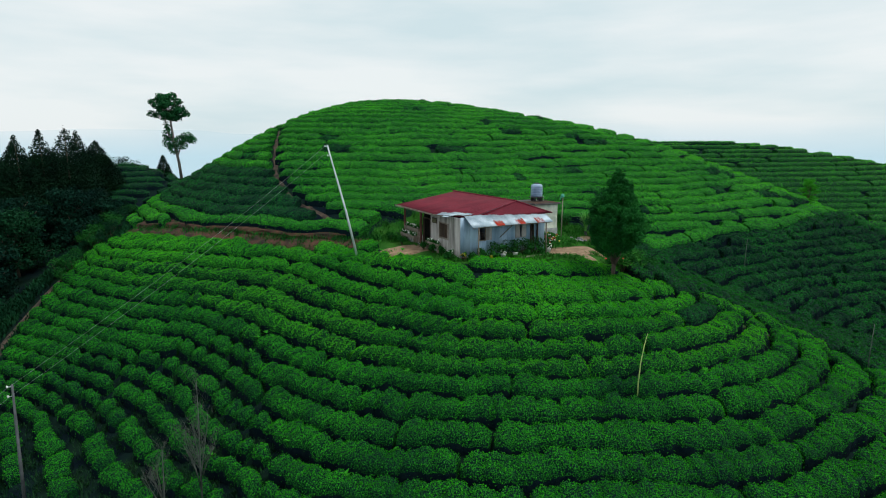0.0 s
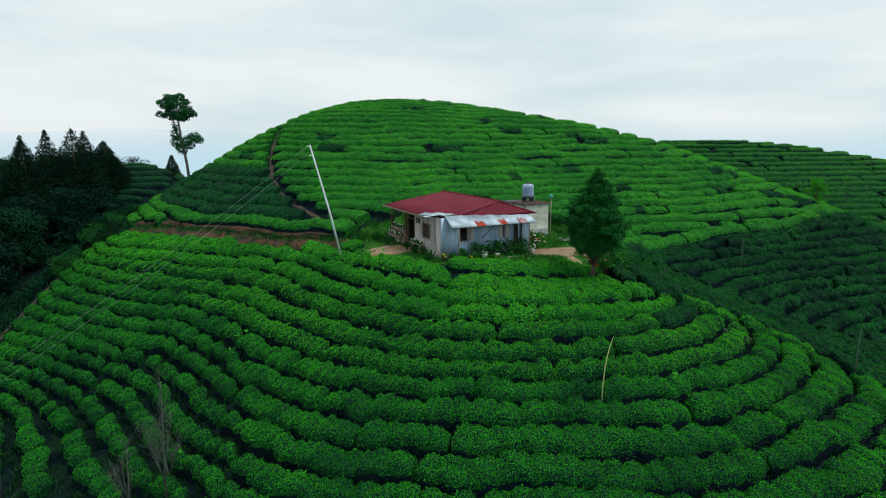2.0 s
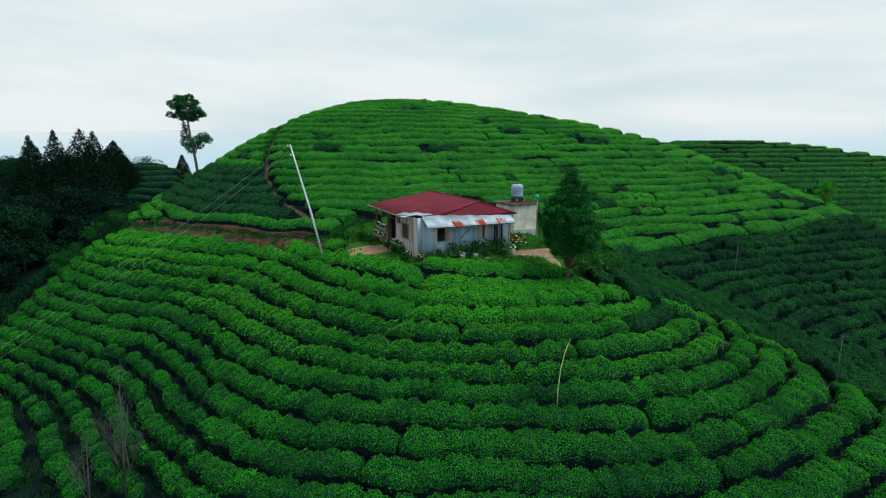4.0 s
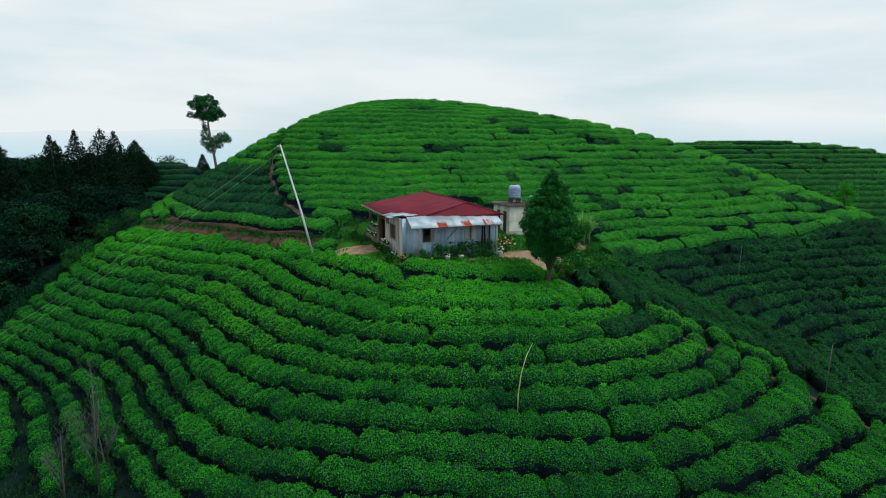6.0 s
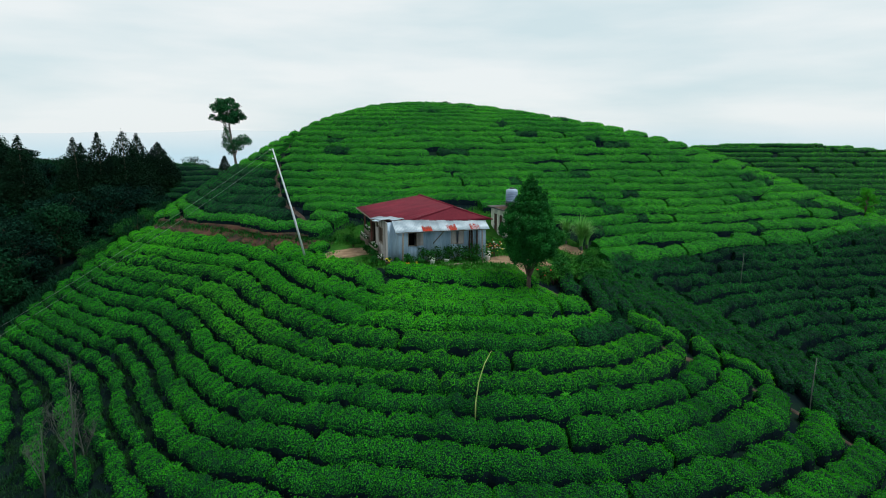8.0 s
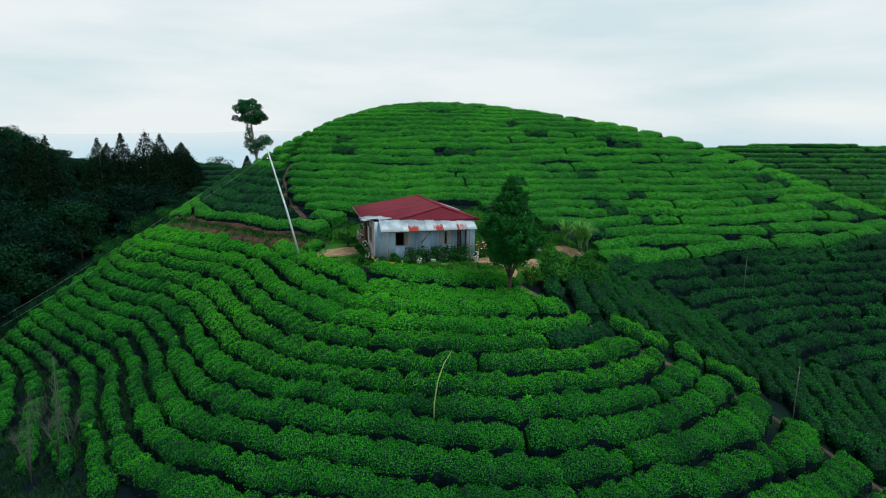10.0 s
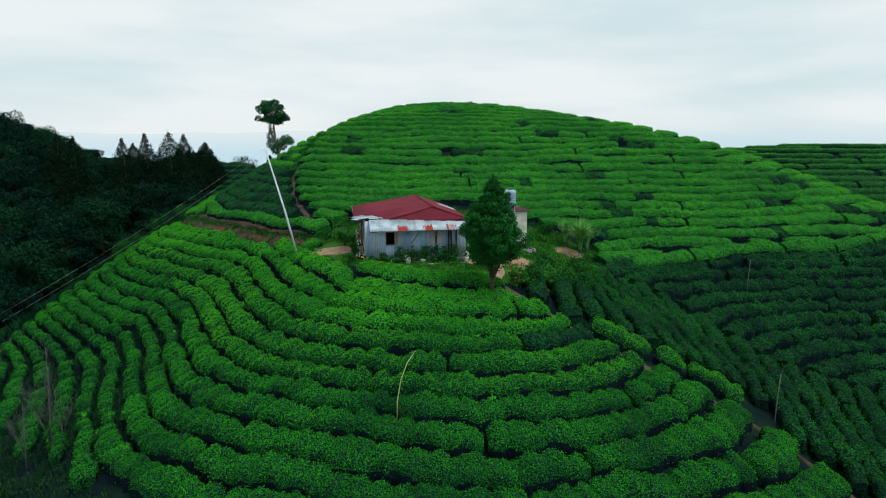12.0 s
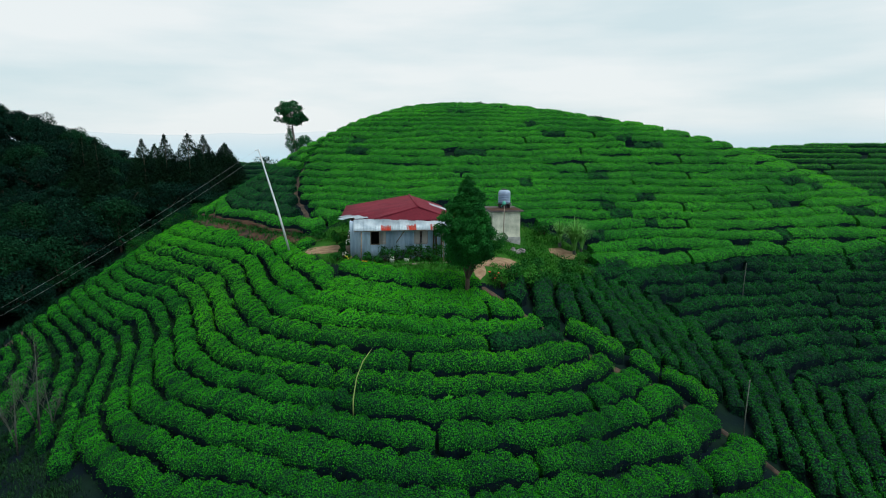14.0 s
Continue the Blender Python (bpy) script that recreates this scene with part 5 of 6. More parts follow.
# ---- foliage ----
def clump_points(clumps, n):
    """Places and outward ways for n leaves spread over round clumps (x, y, z, radius, squash)."""
    C = np.array(clumps, float)
    w = C[:, 3] ** 2
    pick = rng.choice(len(C), n, p=w / w.sum())
    d = rng.normal(size=(n, 3))
    d /= np.linalg.norm(d, axis=1)[:, None]
    r = C[pick, 3] * rng.uniform(0.55, 1.05, n)
    off = d * r[:, None]
    off[:, 2] *= C[pick, 4]
    return C[pick, :3] + off, d + np.array([0, 0, 0.35])


def leafy(name, clumps, n, size, mat, parent, label="", wide=0.55, tilt=0.8):
    p, d = clump_points(clumps, n)
    v, q = leaves(p, d, size, tilt, wide)
    return link(name, quad_mesh(name, v, q, [mat]), parent, label)


def limb(bm, a, b, r0, r1, bend=0.15):
    a, b = Vector(a), Vector(b)
    side = Vector((random.uniform(-1, 1), random.uniform(-1, 1), random.uniform(-0.3, 0.3))) * bend * (b - a).length
    return tube([a, a.lerp(b, 0.35) + side * 0.7, a.lerp(b, 0.7) + side, b], [r0, r0 * 0.75 + r1 * 0.25, r0 * 0.35 + r1 * 0.65, r1], 7, bm)


def broad_tree(height, wide, mat, label, group, n=2600, size=0.34, at=(0, 0, 0), turn=0):
    ob = thing("tree", at, turn, label, "tree", group)
    bm = bmesh.new()
    limb(bm, (0, 0, -0.5), (random.uniform(-0.3, 0.3), random.uniform(-0.3, 0.3), height * 0.6), 0.17, 0.09, 0.05)
    clumps = []
    for k in range(30):
        q = k * 2.4
        z = height * random.uniform(0.2, 0.94)
        reach = wide * 0.5 * random.uniform(0.45, 0.98) * math.sqrt(max(0.12, 1 - ((z / height - 0.5) / 0.5) ** 2))
        c = (reach * math.cos(q), reach * math.sin(q), z)
        if k % 2:
            limb(bm, (0, 0, z * 0.62), c, 0.07, 0.02)
        clumps.append((*c, wide * random.uniform(0.11, 0.2), random.uniform(0.6, 0.85)))
    clumps += [(0, 0, height * 0.88, wide * 0.18, 0.8), (0, 0, height * 0.65, wide * 0.3, 0.8), (0, 0, height * 0.4, wide * 0.33, 0.8)]
    part("trunk", bm, M["bark"], ob)
    leafy("crown", clumps, n, size, mat, ob)
    return ob


def conifer_tree(height, wide, label, group, at=(0, 0, 0), n=24000, size=0.28):
    ob = thing("conifer", at, 0, label, "conifer", group)
    part("trunk", limb(bmesh.new(), (0, 0, -0.5), (0, 0, height * 0.97), 0.2, 0.03, 0.01), M["bark"], ob)
    clumps = []
    for k in range(240):
        h = k / 239
        r = wide * 0.5 * max(0.0, 1 - h ** 1.7) ** 0.85 * random.uniform(0.72, 0.95)
        q = k * 2.39996
        clumps.append((r * math.cos(q), r * math.sin(q), height * (0.08 + 0.88 * h) + random.uniform(-0.2, 0.2), max(0.22, wide * 0.16 * (1.15 - h)), 1.2))
    clumps += [(0, 0, height * k, wide * 0.42 * (1 - k ** 1.4) + 0.12, 1.5) for k in (0.25, 0.35, 0.45, 0.55, 0.65, 0.75, 0.84, 0.91, 0.96)]
    leafy("crown", clumps, n, size, M["conifer"], ob, wide=0.45)
    return ob


# the dense evergreen beside the yard
EVER = (10.47, 33.9)
ever = thing("evergreen_tree", (*EVER, gz(*EVER)), 20, "dense dark evergreen tree with a forked trunk", "tree")
bm = bmesh.new()
limb(bm, (0, 0, -0.4), (0.03, 0, 1.1), 0.14, 0.12, 0.02)
for k, (dx, dy) in enumerate(((0.5, 0.1), (-0.35, 0.2), (0.1, -0.4), (-0.1, 0.45), (0.25, 0.3))):
    limb(bm, (0.03, 0, 0.95), (dx * 1.8, dy * 1.8, 2.6), 0.075, 0.04, 0.10)
limb(bm, (0.03, 0, 1.0), (0, 0, 6.5), 0.10, 0.02, 0.02)
part("trunk", bm, M["bark"], ever)
clumps = []
for k in range(260):
    h, q = k / 259, k * 2.39996
    r = 1.86 * min(1.0, 0.5 + 2.2 * h) * max(0.0, 1 - h ** 2.2) ** 0.85 * (0.92 + 0.16 * math.sin(9 * h + q)) * random.uniform(0.6, 1.08)
    clumps.append((r * math.cos(q), r * math.sin(q), 2.15 + 4.55 * h + random.uniform(-0.16, 0.16), 0.13 + 0.24 * (1 - h) * random.uniform(0.7, 1.2), 0.9))
clumps += [(0, 0, 6.85, 0.10, 2.2), (0.03, 0, 6.5, 0.16, 1.8)]
clumps += [(0, 0, 2.5 + 0.6 * k, 1.2 - 0.125 * k, 0.8) for k in range(7)]
leafy("crown", clumps, 64000, 0.12, M["cypress"], ever, wide=0.4)

# the lone tall tree on the skyline
TALL = (-46.2, 98.5)
tall = thing("tall_tree", (*TALL, gz(*TALL)), 0, "tall slender tree with a high umbrella crown", "tree")
h0 = 16.0 - gz(*TALL)
bm = bmesh.new()
tube([(1.4, 0, -0.6), (1.1, 0, h0 * 0.2), (0.5, 0.1, h0 * 0.45), (0.3, 0, h0 * 0.62), (0.1, 0, h0 * 0.86)], [0.28, 0.24, 0.2, 0.16, 0.08], 8, bm)
tube([(0.6, 0.1, h0 * 0.40), (-0.5, 0.2, h0 * 0.55), (-0.7, 0.2, h0 * 0.72), (-1.2, 0, h0 * 0.88)], [0.16, 0.13, 0.11, 0.05], 8, bm)
tube([(0.9, 0, h0 * 0.26), (1.6, 0, h0 * 0.38), (2.6, 0.2, h0 * 0.46)], [0.13, 0.10, 0.05], 7, bm)
for q in range(9):
    tube([(0.0, 0, h0 * 0.74), (1.6 * math.cos(q * 0.7), 1.6 * math.sin(q * 0.7), h0 * 0.84), (2.7 * math.cos(q * 0.7), 2.7 * math.sin(q * 0.7), h0 * 0.89)], [0.08, 0.06, 0.03], 6, bm)
part("trunk", bm, M["pale_bark"], tall, "pale slender double trunk")
clumps = []
for k in range(44):
    r, q, lift = math.sqrt(random.random()), k * 2.4, random.random()
    clumps.append((2.75 * r * math.cos(q), 2.75 * r * math.sin(q), h0 - 4.4 + lift * 4.6 * math.sqrt(1.05 - r * r), random.uniform(0.6, 0.95), 0.75))
leafy("crown", clumps, 6500, 0.34, M["tall_leaf"], tall)
leafy("side_crown", [(2.7, 0.2, h0 * 0.49, 1.1, 0.8), (1.6, 0, h0 * 0.46, 1.0, 0.8), (3.4, 0.2, h0 * 0.46, 0.9, 0.8), (-0.4, 0, h0 * 0.53, 0.9, 1.2), (-0.2, 0, h0 * 0.43, 1.2, 0.9), (0.4, 0, h0 * 0.36, 0.9, 1.1), (-0.5, 0.2, h0 * 0.62, 0.6, 1.6), (1.9, 0, h0 * 0.40, 0.9, 0.8)], 2800, 0.30, M["tall_leaf"], tall)

# conifers above the wood
first = None
for (x, y, top, wide) in ((-52.0, 86.5, 7.9, 3.6), (-50.6, 80.0, 9.3, 3.4), (-48.6, 74.5, 9.8, 5.2), (-49.2, 70.5, 9.3, 3.4), (-49.4, 66.6, 8.6, 3.6), (-53.5, 62.5, 9.0, 3.6), (-56.0, 75.0, 8.0, 4.0), (-60.5, 66.0, 9.2, 4.0)):
    conifer_tree(top - gz(x, y), wide + 2.6, "dark spire-shaped conifer rising over the wood", "conifers of the wood", (x, y, gz(x, y)))
conifer_tree(4.2, 2.6, "small dark conifer below the tall tree", "", (-49.5, 102.0, gz(-49.5, 102.0)), 4000, 0.25)

# the dark wood
kinds = []
for k in range(7):
    light = k in (2, 5)
    kinds.append((broad_tree(random.uniform(5.0, 7.5), random.uniform(5.0, 7.0), M["forest_light" if light else "forest"], "lighter leafy tree in the dark wood" if light else "dark leafy broad-crowned tree of the wood", "trees of the wood", 8500, 0.27, (-400 - 20 * k, -50, 0)), light))
spots = []
for _ in range(9000):
    x, y = random.uniform(-112, -37.5), random.uniform(22, 122)
    if x > float(np.interp(y, [20, 28, 35, 43, 50, 58, 75, 80], [-30, -32.5, -36, -39.5, -41, -41.5, -43, -66])):
        continue
    if y > 80 and x > -66 or y > 100 and x > -80:
        continue
    if any((x - a) ** 2 + (y - b) ** 2 < 15 for a, b in spots):
        continue
    spots.append((x, y))
spots = sorted(spots, key=lambda s: s[0], reverse=True)[:165]
placed = 0
for k, (x, y) in enumerate(spots):
    ob, light = kinds[(k * 5 + k // 7) % 7]
    s = random.uniform(0.8, 1.15)
    if placed < len(kinds) and k < len(kinds):
        ob = kinds[k][0]
        ob.matrix_basis = pose(x, y, gz(x, y) - 0.3, 0, 0, random.uniform(0, 360))
        placed += 1
    else:
        copy_thing(ob, pose(x, y, gz(x, y) - 0.3, 0, 0, random.uniform(0, 360)))

# single trees on the farther slopes
for x, y, h, w in ((-60.0, 108.0, 8.0, 7.0), (92.0, 112.0, 5.0, 6.0), (99.0, 114.0, 5.0, 6.0)):
    broad_tree(h, w, M["forest"], "small leafy tree alone on a far slope", "", 2200, 0.34, (x, y, gz(x, y)))


broad_tree(3.3, 2.2, M["fern"], "small light green young tree alone among the tea", "", 1500, 0.2, (45.8, 71.4, gz(45.8, 71.4)))


# ---- yard ----
def patch(name, outline, mat, label, lift=0.06):
    """A worn patch of earth with an uneven rim, lying on the soil."""
    cx, cy, rx, ry, turn = outline
    rings, n = (30, 96) if rx > 5 else (8, 44)
    v = []
    for i in range(rings + 1):
        for k in range(n):
            q = 2 * math.pi * k / n
            r = i / rings * (1 + 0.22 * float(soft_noise(math.cos(q) * 3 + cx, math.sin(q) * 3 + cy, 1.3, 9)))
            a, b = rx * r * math.cos(q), ry * r * math.sin(q)
            x, y = cx + a * math.cos(turn) - b * math.sin(turn), cy + a * math.sin(turn) + b * math.cos(turn)
            v.append((x, y, gz(x, y) + lift * (1 - (i / rings) ** 3) - 0.08 * (i == rings)))
    q = [(i * n + k, i * n + (k + 1) % n, (i + 1) * n + (k + 1) % n, (i + 1) * n + k) for i in range(rings) for k in range(n)]
    tagged(link(name, quad_mesh(name, v, np.array(q)[:, ::-1], [mat])), label, "ground", kind="structure")


rim = resample(np.array(YARD + YARD[:1], float), 0.5)
hub = rim.mean(0)
v = []
for k in np.linspace(0.02, 1.0, 26):
    p = hub + (rim - hub) * k
    v.append(np.column_stack([p, ground_z(p[:, 0], p[:, 1]) + 0.02 - 0.08 * (k == 1.0)]))
turf = link("turf", quad_mesh("turf", np.vstack(v), grid_quads(26, len(rim)), [M["turf"]]))
tagged(turf, "green turf and weeds round the farmhouse", "ground", kind="structure")
patch("bare_earth", (-2.5, 40.5, 3.1, 1.8, 0.9), M["earth"], "trodden bare earth beside the veranda")
patch("bare_earth", (9.6, 40.2, 3.0, 1.6, 0.6), M["earth"], "trodden bare earth at the yard's end")
patch("bare_earth", (10.0, 38.0, 1.6, 0.5, 1.85), M["earth"], "trodden bare earth under the evergreen")
patch("bare_earth", (13.6, 50.2, 1.5, 0.9, 0.3), M["earth"], "dug brown earth below the tall grass")
patch("bare_earth", (3.6, 34.9, 0.7, 0.35, 0.4), M["earth"], "small worn spot of earth before the garden")


def tufts(name, spots, blades, length, mat, label, category, spread_out=0.25):
    """Upright narrow blades in tufts at places of the plan."""
    P = np.repeat(np.array([(x, y, gz(x, y)) for x, y in spots]), blades, axis=0)
    n = len(P)
    P[:, :2] += rng.normal(scale=spread_out, size=(n, 2))
    P[:, 2] = ground_z(P[:, 0], P[:, 1]) + 0.02
    q = rng.uniform(0, 2 * math.pi, n)
    lean = rng.uniform(0.1, 0.8, n)
    ln = length * rng.uniform(0.5, 1.3, n)
    out = np.stack([np.cos(q), np.sin(q), np.zeros(n)], 1)
    side = np.stack([-np.sin(q), np.cos(q), np.zeros(n)], 1) * (0.09 * ln)[:, None]
    mid = P + out * (lean * ln * 0.4)[:, None] + np.array([0, 0, 1]) * (ln * 0.6)[:, None]
    tip = P + out * (lean * ln)[:, None] + np.array([0, 0, 1]) * (ln * (1 - 0.3 * lean))[:, None]
    v = np.stack([P, mid - side, tip, mid + side], 1).reshape(-1, 3)
    tagged(link(name, quad_mesh(name, v, np.arange(4 * n).reshape(n, 4), [mat])), label, category, kind="stuff")


yard = []
for _ in range(2600):
    x, y = random.uniform(-7, 17.5), random.uniform(33.5, 54)
    if not bool(inside(np.array(x), np.array(y), YARD)):
        continue
    dx, dy = x - HOUSE[0], y - HOUSE[1]
    u, v = dx * HU[0] + dy * HU[1], dx * HV[0] + dy * HV[1]
    if -0.3 < u < 7.1 and -0.2 < v < 9.6:
        continue
    if off_line(np.array(x), np.array(y), [(-3.6, 41.6), (-1.7, 39.3)]) < 1.5 or off_line(np.array(x), np.array(y), [(8.0, 39.2), (11.5, 41.5)]) < 1.1 or off_line(np.array(x), np.array(y), [(10.6, 36.2), (9.7, 39.6)]) < 0.7 or math.hypot(x - 13.6, y - 50.2) < 1.1:
        continue
    if inside(np.array(x), np.array(y), [(7.0, 47.5), (10.5, 48.8), (9.0, 53.0), (5.5, 51.5)]):
        continue
    yard.append((x, y))
tufts("grass", yard, 40, 0.22, M["grass"], "short green grass and weeds round the yard", "grass")
rough = []
for _ in range(1500):
    x, y = random.uniform(-30, 0), random.uniform(11, 30)
    if int(plot(np.array([x]), np.array([y]))[0]) == 0 and off_line(np.array(x), np.array(y), LEFT_TRACK) > 1.1 and x > -32:
        rough.append((x, y))
tufts("weeds", rough, 40, 0.22, M["dull_weed"], "rank weeds at the foot of the slope", "weeds", 0.35)
under = []
for _ in range(3000):
    x, y = random.uniform(-28, -7), random.uniform(19, 36)
    if x < -8 - 0.35 * (y - 27) and abs(float(spur_rows(np.array([x]), np.array([y]))[0]) % 1 - 0.5) > 0.3:
        under.append((x, y))
tufts("weeds", under, 16, 0.24, M["dull_weed"], "dull low weeds in the gaps of the thin tea", "weeds", 0.16)
bank = []
for k in range(420):
    q = random.random() * (len(ROAD) - 1)
    (x0, y0), (x1, y1) = ROAD[int(q)], ROAD[int(q) + 1]
    f = q - int(q)
    bank.append((x0 + f * (x1 - x0) + random.gauss(0, 0.2), y0 + f * (y1 - y0) + random.choice((-0.75, 0.5, 0.7, 0.95)) + random.gauss(0, 0.2)))
tufts("weeds", bank, 14, 0.3, M["weed"], "weeds and ferns along the earth track", "weeds", 0.25)
verge = []
for _ in range(1500):
    y = random.uniform(26, 66)
    x = float(np.interp(y, [p[1] for p in LEFT_TRACK], [p[0] for p in LEFT_TRACK])) + random.choice((-1, 1)) * random.uniform(1.0, 3.5)
    if int(plot(np.array([x]), np.array([y]))[0]) == 0:
        verge.append((x, y))
tufts("weeds", verge, 16, 0.55, M["forest_light"], "weeds along the edge of the wood", "weeds", 0.35)


def shrub(place, size, mat, label, name="shrub", category="shrub", group="", n=700, leaf=0.12, flowers=(), seed=0):
    x, y = place
    ob = thing(name, (x, y, gz(x, y)), 0, label, category, group)
    bm = bmesh.new()
    cl = []
    for k in range(7):
        q = k * 2.4 + seed
        c = (size * 0.42 * math.cos(q) * (k % 3) / 2, size * 0.42 * math.sin(q) * (k % 3) / 2, size * random.uniform(0.45, 0.85))
        limb(bm, (0, 0, -0.05), c, 0.02, 0.008)
        cl.append((*c, size * random.uniform(0.25, 0.38), 0.85))
    part("stem", bm, M["dark_timber"], ob)
    leafy("foliage", cl, n, leaf, mat, ob)
    for mat2, count, fs in flowers:
        p, d = clump_points(cl, count)
        bm = bmesh.new()
        for c, w in zip(p, d):
            c = Vector(c) + Vector(w).normalized() * 0.06
            bmesh.ops.create_icosphere(bm, subdivisions=1, radius=fs * random.uniform(0.7, 1.2), matrix=Matrix.Translation(c) @ Matrix.Diagonal((1, 1, 0.6, 1)))
        part("blossom", bm, M[mat2], ob, {"yellow": "yellow blossoms", "white_petal": "white blossoms", "scarlet": "red blossoms", "orange": "orange blossoms"}[mat2])
    return ob


def potted(u, v, pot, flower, label, size=0.42):
    x, y, z = to_world(u, v)
    ob = thing("flower_pot", (x, y, z), 0, label, "flower pot", "pots along the wall")
    part("pot", lathe([(0.11, 0.0), (0.15, 0.05), (0.17, 0.26), (0.19, 0.28), (0.19, 0.31), (0.14, 0.31)], 14), M[pot], ob)
    cl = [(0.08 * math.cos(k * 2.1), 0.08 * math.sin(k * 2.1), 0.38 + 0.05 * k, size * 0.32, 0.8) for k in range(4)]
    leafy("foliage", cl, 150, 0.10, M["weed"], ob)
    if flower:
        bm = bmesh.new()
        p, d = clump_points(cl, 14)
        for c, w in zip(p, d):
            bmesh.ops.create_icosphere(bm, subdivisions=1, radius=0.045, matrix=Matrix.Translation(Vector(c) + Vector(w).normalized() * 0.03))
        part("blossom", bm, M[flower], ob)


for u, v, pot, fl, lab in ((-0.15, -0.75, "dark_timber", "yellow", "dark pot of bright yellow flowers"), (0.95, -1.3, "orange", None, "orange pot with a leafy plant"), (1.75, -1.2, "yellow", None, "yellow pot with a leafy plant"), (2.75, -1.0, "white_pot", "white_petal", "white pot with white flowers"), (3.75, -0.95, "white_pot", None, "white pot with a leafy plant"), (6.75, -0.7, "white_pot", "white_petal", "white pot with white flowers"), (-0.4, 0.6, "dark_timber", "white_petal", "dark pot with white flowers")):
    potted(u, v, pot, fl, lab)
for k, (u, v, s) in enumerate(((1.2, -0.8, 0.8), (2.3, -0.6, 1.05), (3.0, -0.6, 1.2), (3.9, -0.6, 1.1), (4.6, -0.65, 1.2), (5.3, -0.6, 1.0), (6.0, -0.6, 1.15), (0.4, -0.9, 0.6), (1.8, -1.5, 0.5), (4.4, -1.3, 0.5), (5.6, -1.3, 0.6))):
    x, y, z = to_world(u, v)
    shrub((x, y), s, M["weed"], "leafy garden plant against the tin wall", "garden_plant", "plant", "plants along the wall", 190, 0.16, seed=k)
for u, v, s in ((-0.55, 1.6, 0.7), (-0.6, 3.0, 0.6), (-0.7, 4.2, 0.6), (-1.3, 6.8, 0.7), (-0.9, 0.0, 0.6), (-1.5, 8.4, 0.8)):
    x, y, z = to_world(u, v)
    shrub((x, y), s, M["weed"], "low leafy plant beside the veranda", "garden_plant", "plant", "plants by the veranda", 260, 0.14)
x, y, z = to_world(7.7, 0.35)
shrub((x, y), 1.15, M["weed"], "garden shrub covered in white, yellow and red flowers", n=500, leaf=0.12, flowers=(("white_petal", 15, 0.065), ("yellow", 12, 0.06), ("scarlet", 20, 0.07)))


def planter(u, v0, v1, z, label):
    x, y, w = to_world(u, v0, z)
    ob = thing("planter", (x, y, w), HOUSE_TURN, label, "planter", "veranda planters")
    n = v1 - v0
    part("trough", box(-0.14, 0.14, 0, n, 0.0, 0.22, 0.015), M["timber"], ob, "grey timber trough")
    part("leg", box(-0.12, 0.12, 0.1, 0.2, -z, 0.0, 0.008), M["timber"], ob)
    part("leg", box(-0.12, 0.12, n - 0.2, n - 0.1, -z, 0.0, 0.008), M["timber"], ob)
    cl = [(0, 0.15 + 0.2 * k, 0.3, 0.17, 0.8) for k in range(int(n / 0.2))]
    leafy("foliage", cl, int(260 * n), 0.10, M["weed"], ob)
    p, d = clump_points(cl, int(9 * n))
    bm = bmesh.new()
    for c, w in zip(p, d):
        bmesh.ops.create_icosphere(bm, subdivisions=1, radius=0.05, matrix=Matrix.Translation(Vector(c) + Vector((0, 0, 0.06))))
    part("blossom", bm, M["white_petal"], ob, "white and cream blossoms")


planter(-0.32, 6.4, 9.0, 0.45, "timber planter full of white flowers on the veranda edge")
planter(-0.30, 2.5, 4.5, 0.42, "timber planter with leafy plants under the window")
planter(0.0, 6.4, 9.0, 0.98, "timber planter of leafy plants on the veranda rail")

# stones piled beside the lamp pole
heap = thing("stone_pile", (10.6, 45.0, gz(10.6, 45.0)), 0, "low heap of grey stones beside the lamp pole", "stone pile")
for k in range(34):
    bm = bmesh.new()
    bmesh.ops.create_icosphere(bm, subdivisions=1, radius=random.uniform(0.10, 0.2))
    for w in bm.verts:
        w.co *= random.uniform(0.75, 1.2)
        w.co.z *= 0.7
    r, q = 0.75 * math.sqrt(random.random()), random.uniform(0, 6.28)
    bmesh.ops.translate(bm, verts=bm.verts, vec=(1.25 * r * math.cos(q), r * math.sin(q), 0.05 + 0.34 * (1 - r) * random.random()))
    part("stone", bm, M["stone"], heap)

# garden corner right of the evergreen, tall grass clumps, shrubs
for k, (x, y, s) in enumerate(((11.9, 36.6, 1.3), (12.6, 37.6, 1.1), (12.2, 38.6, 1.2), (13.2, 39.3, 1.0), (13.8, 41.0, 1.1), (12.9, 41.8, 0.9), (14.2, 43.0, 1.0), (15.0, 45.2, 0.9), (12.4, 44.5, 0.8), (15.0, 48.5, 1.2), (15.4, 49.6, 1.0), (11.5, 52.2, 1.2), (11.9, 47.0, 0.7))):
    shrub((x, y), s, M["weed" if k % 3 else "grass"], "untidy green shrub at the garden's edge", "shrub", "shrub", "garden shrubs", 480, 0.13, (("scarlet", 2, 0.06),) if k in (0, 2) else (), k)
for x, y in ((11.2, 37.0),):
    shrub((x, y), 0.7, M["weed"], "low shrub with red flowers beside the path", flowers=(("scarlet", 5, 0.07),), n=260)


dense = random.Random(4)
GARDEN = [(11.9, 36.8), (13.0, 36.6), (15.6, 41.5), (16.0, 46.5), (14.4, 47.4), (13.0, 44.0), (12.0, 40.0)]
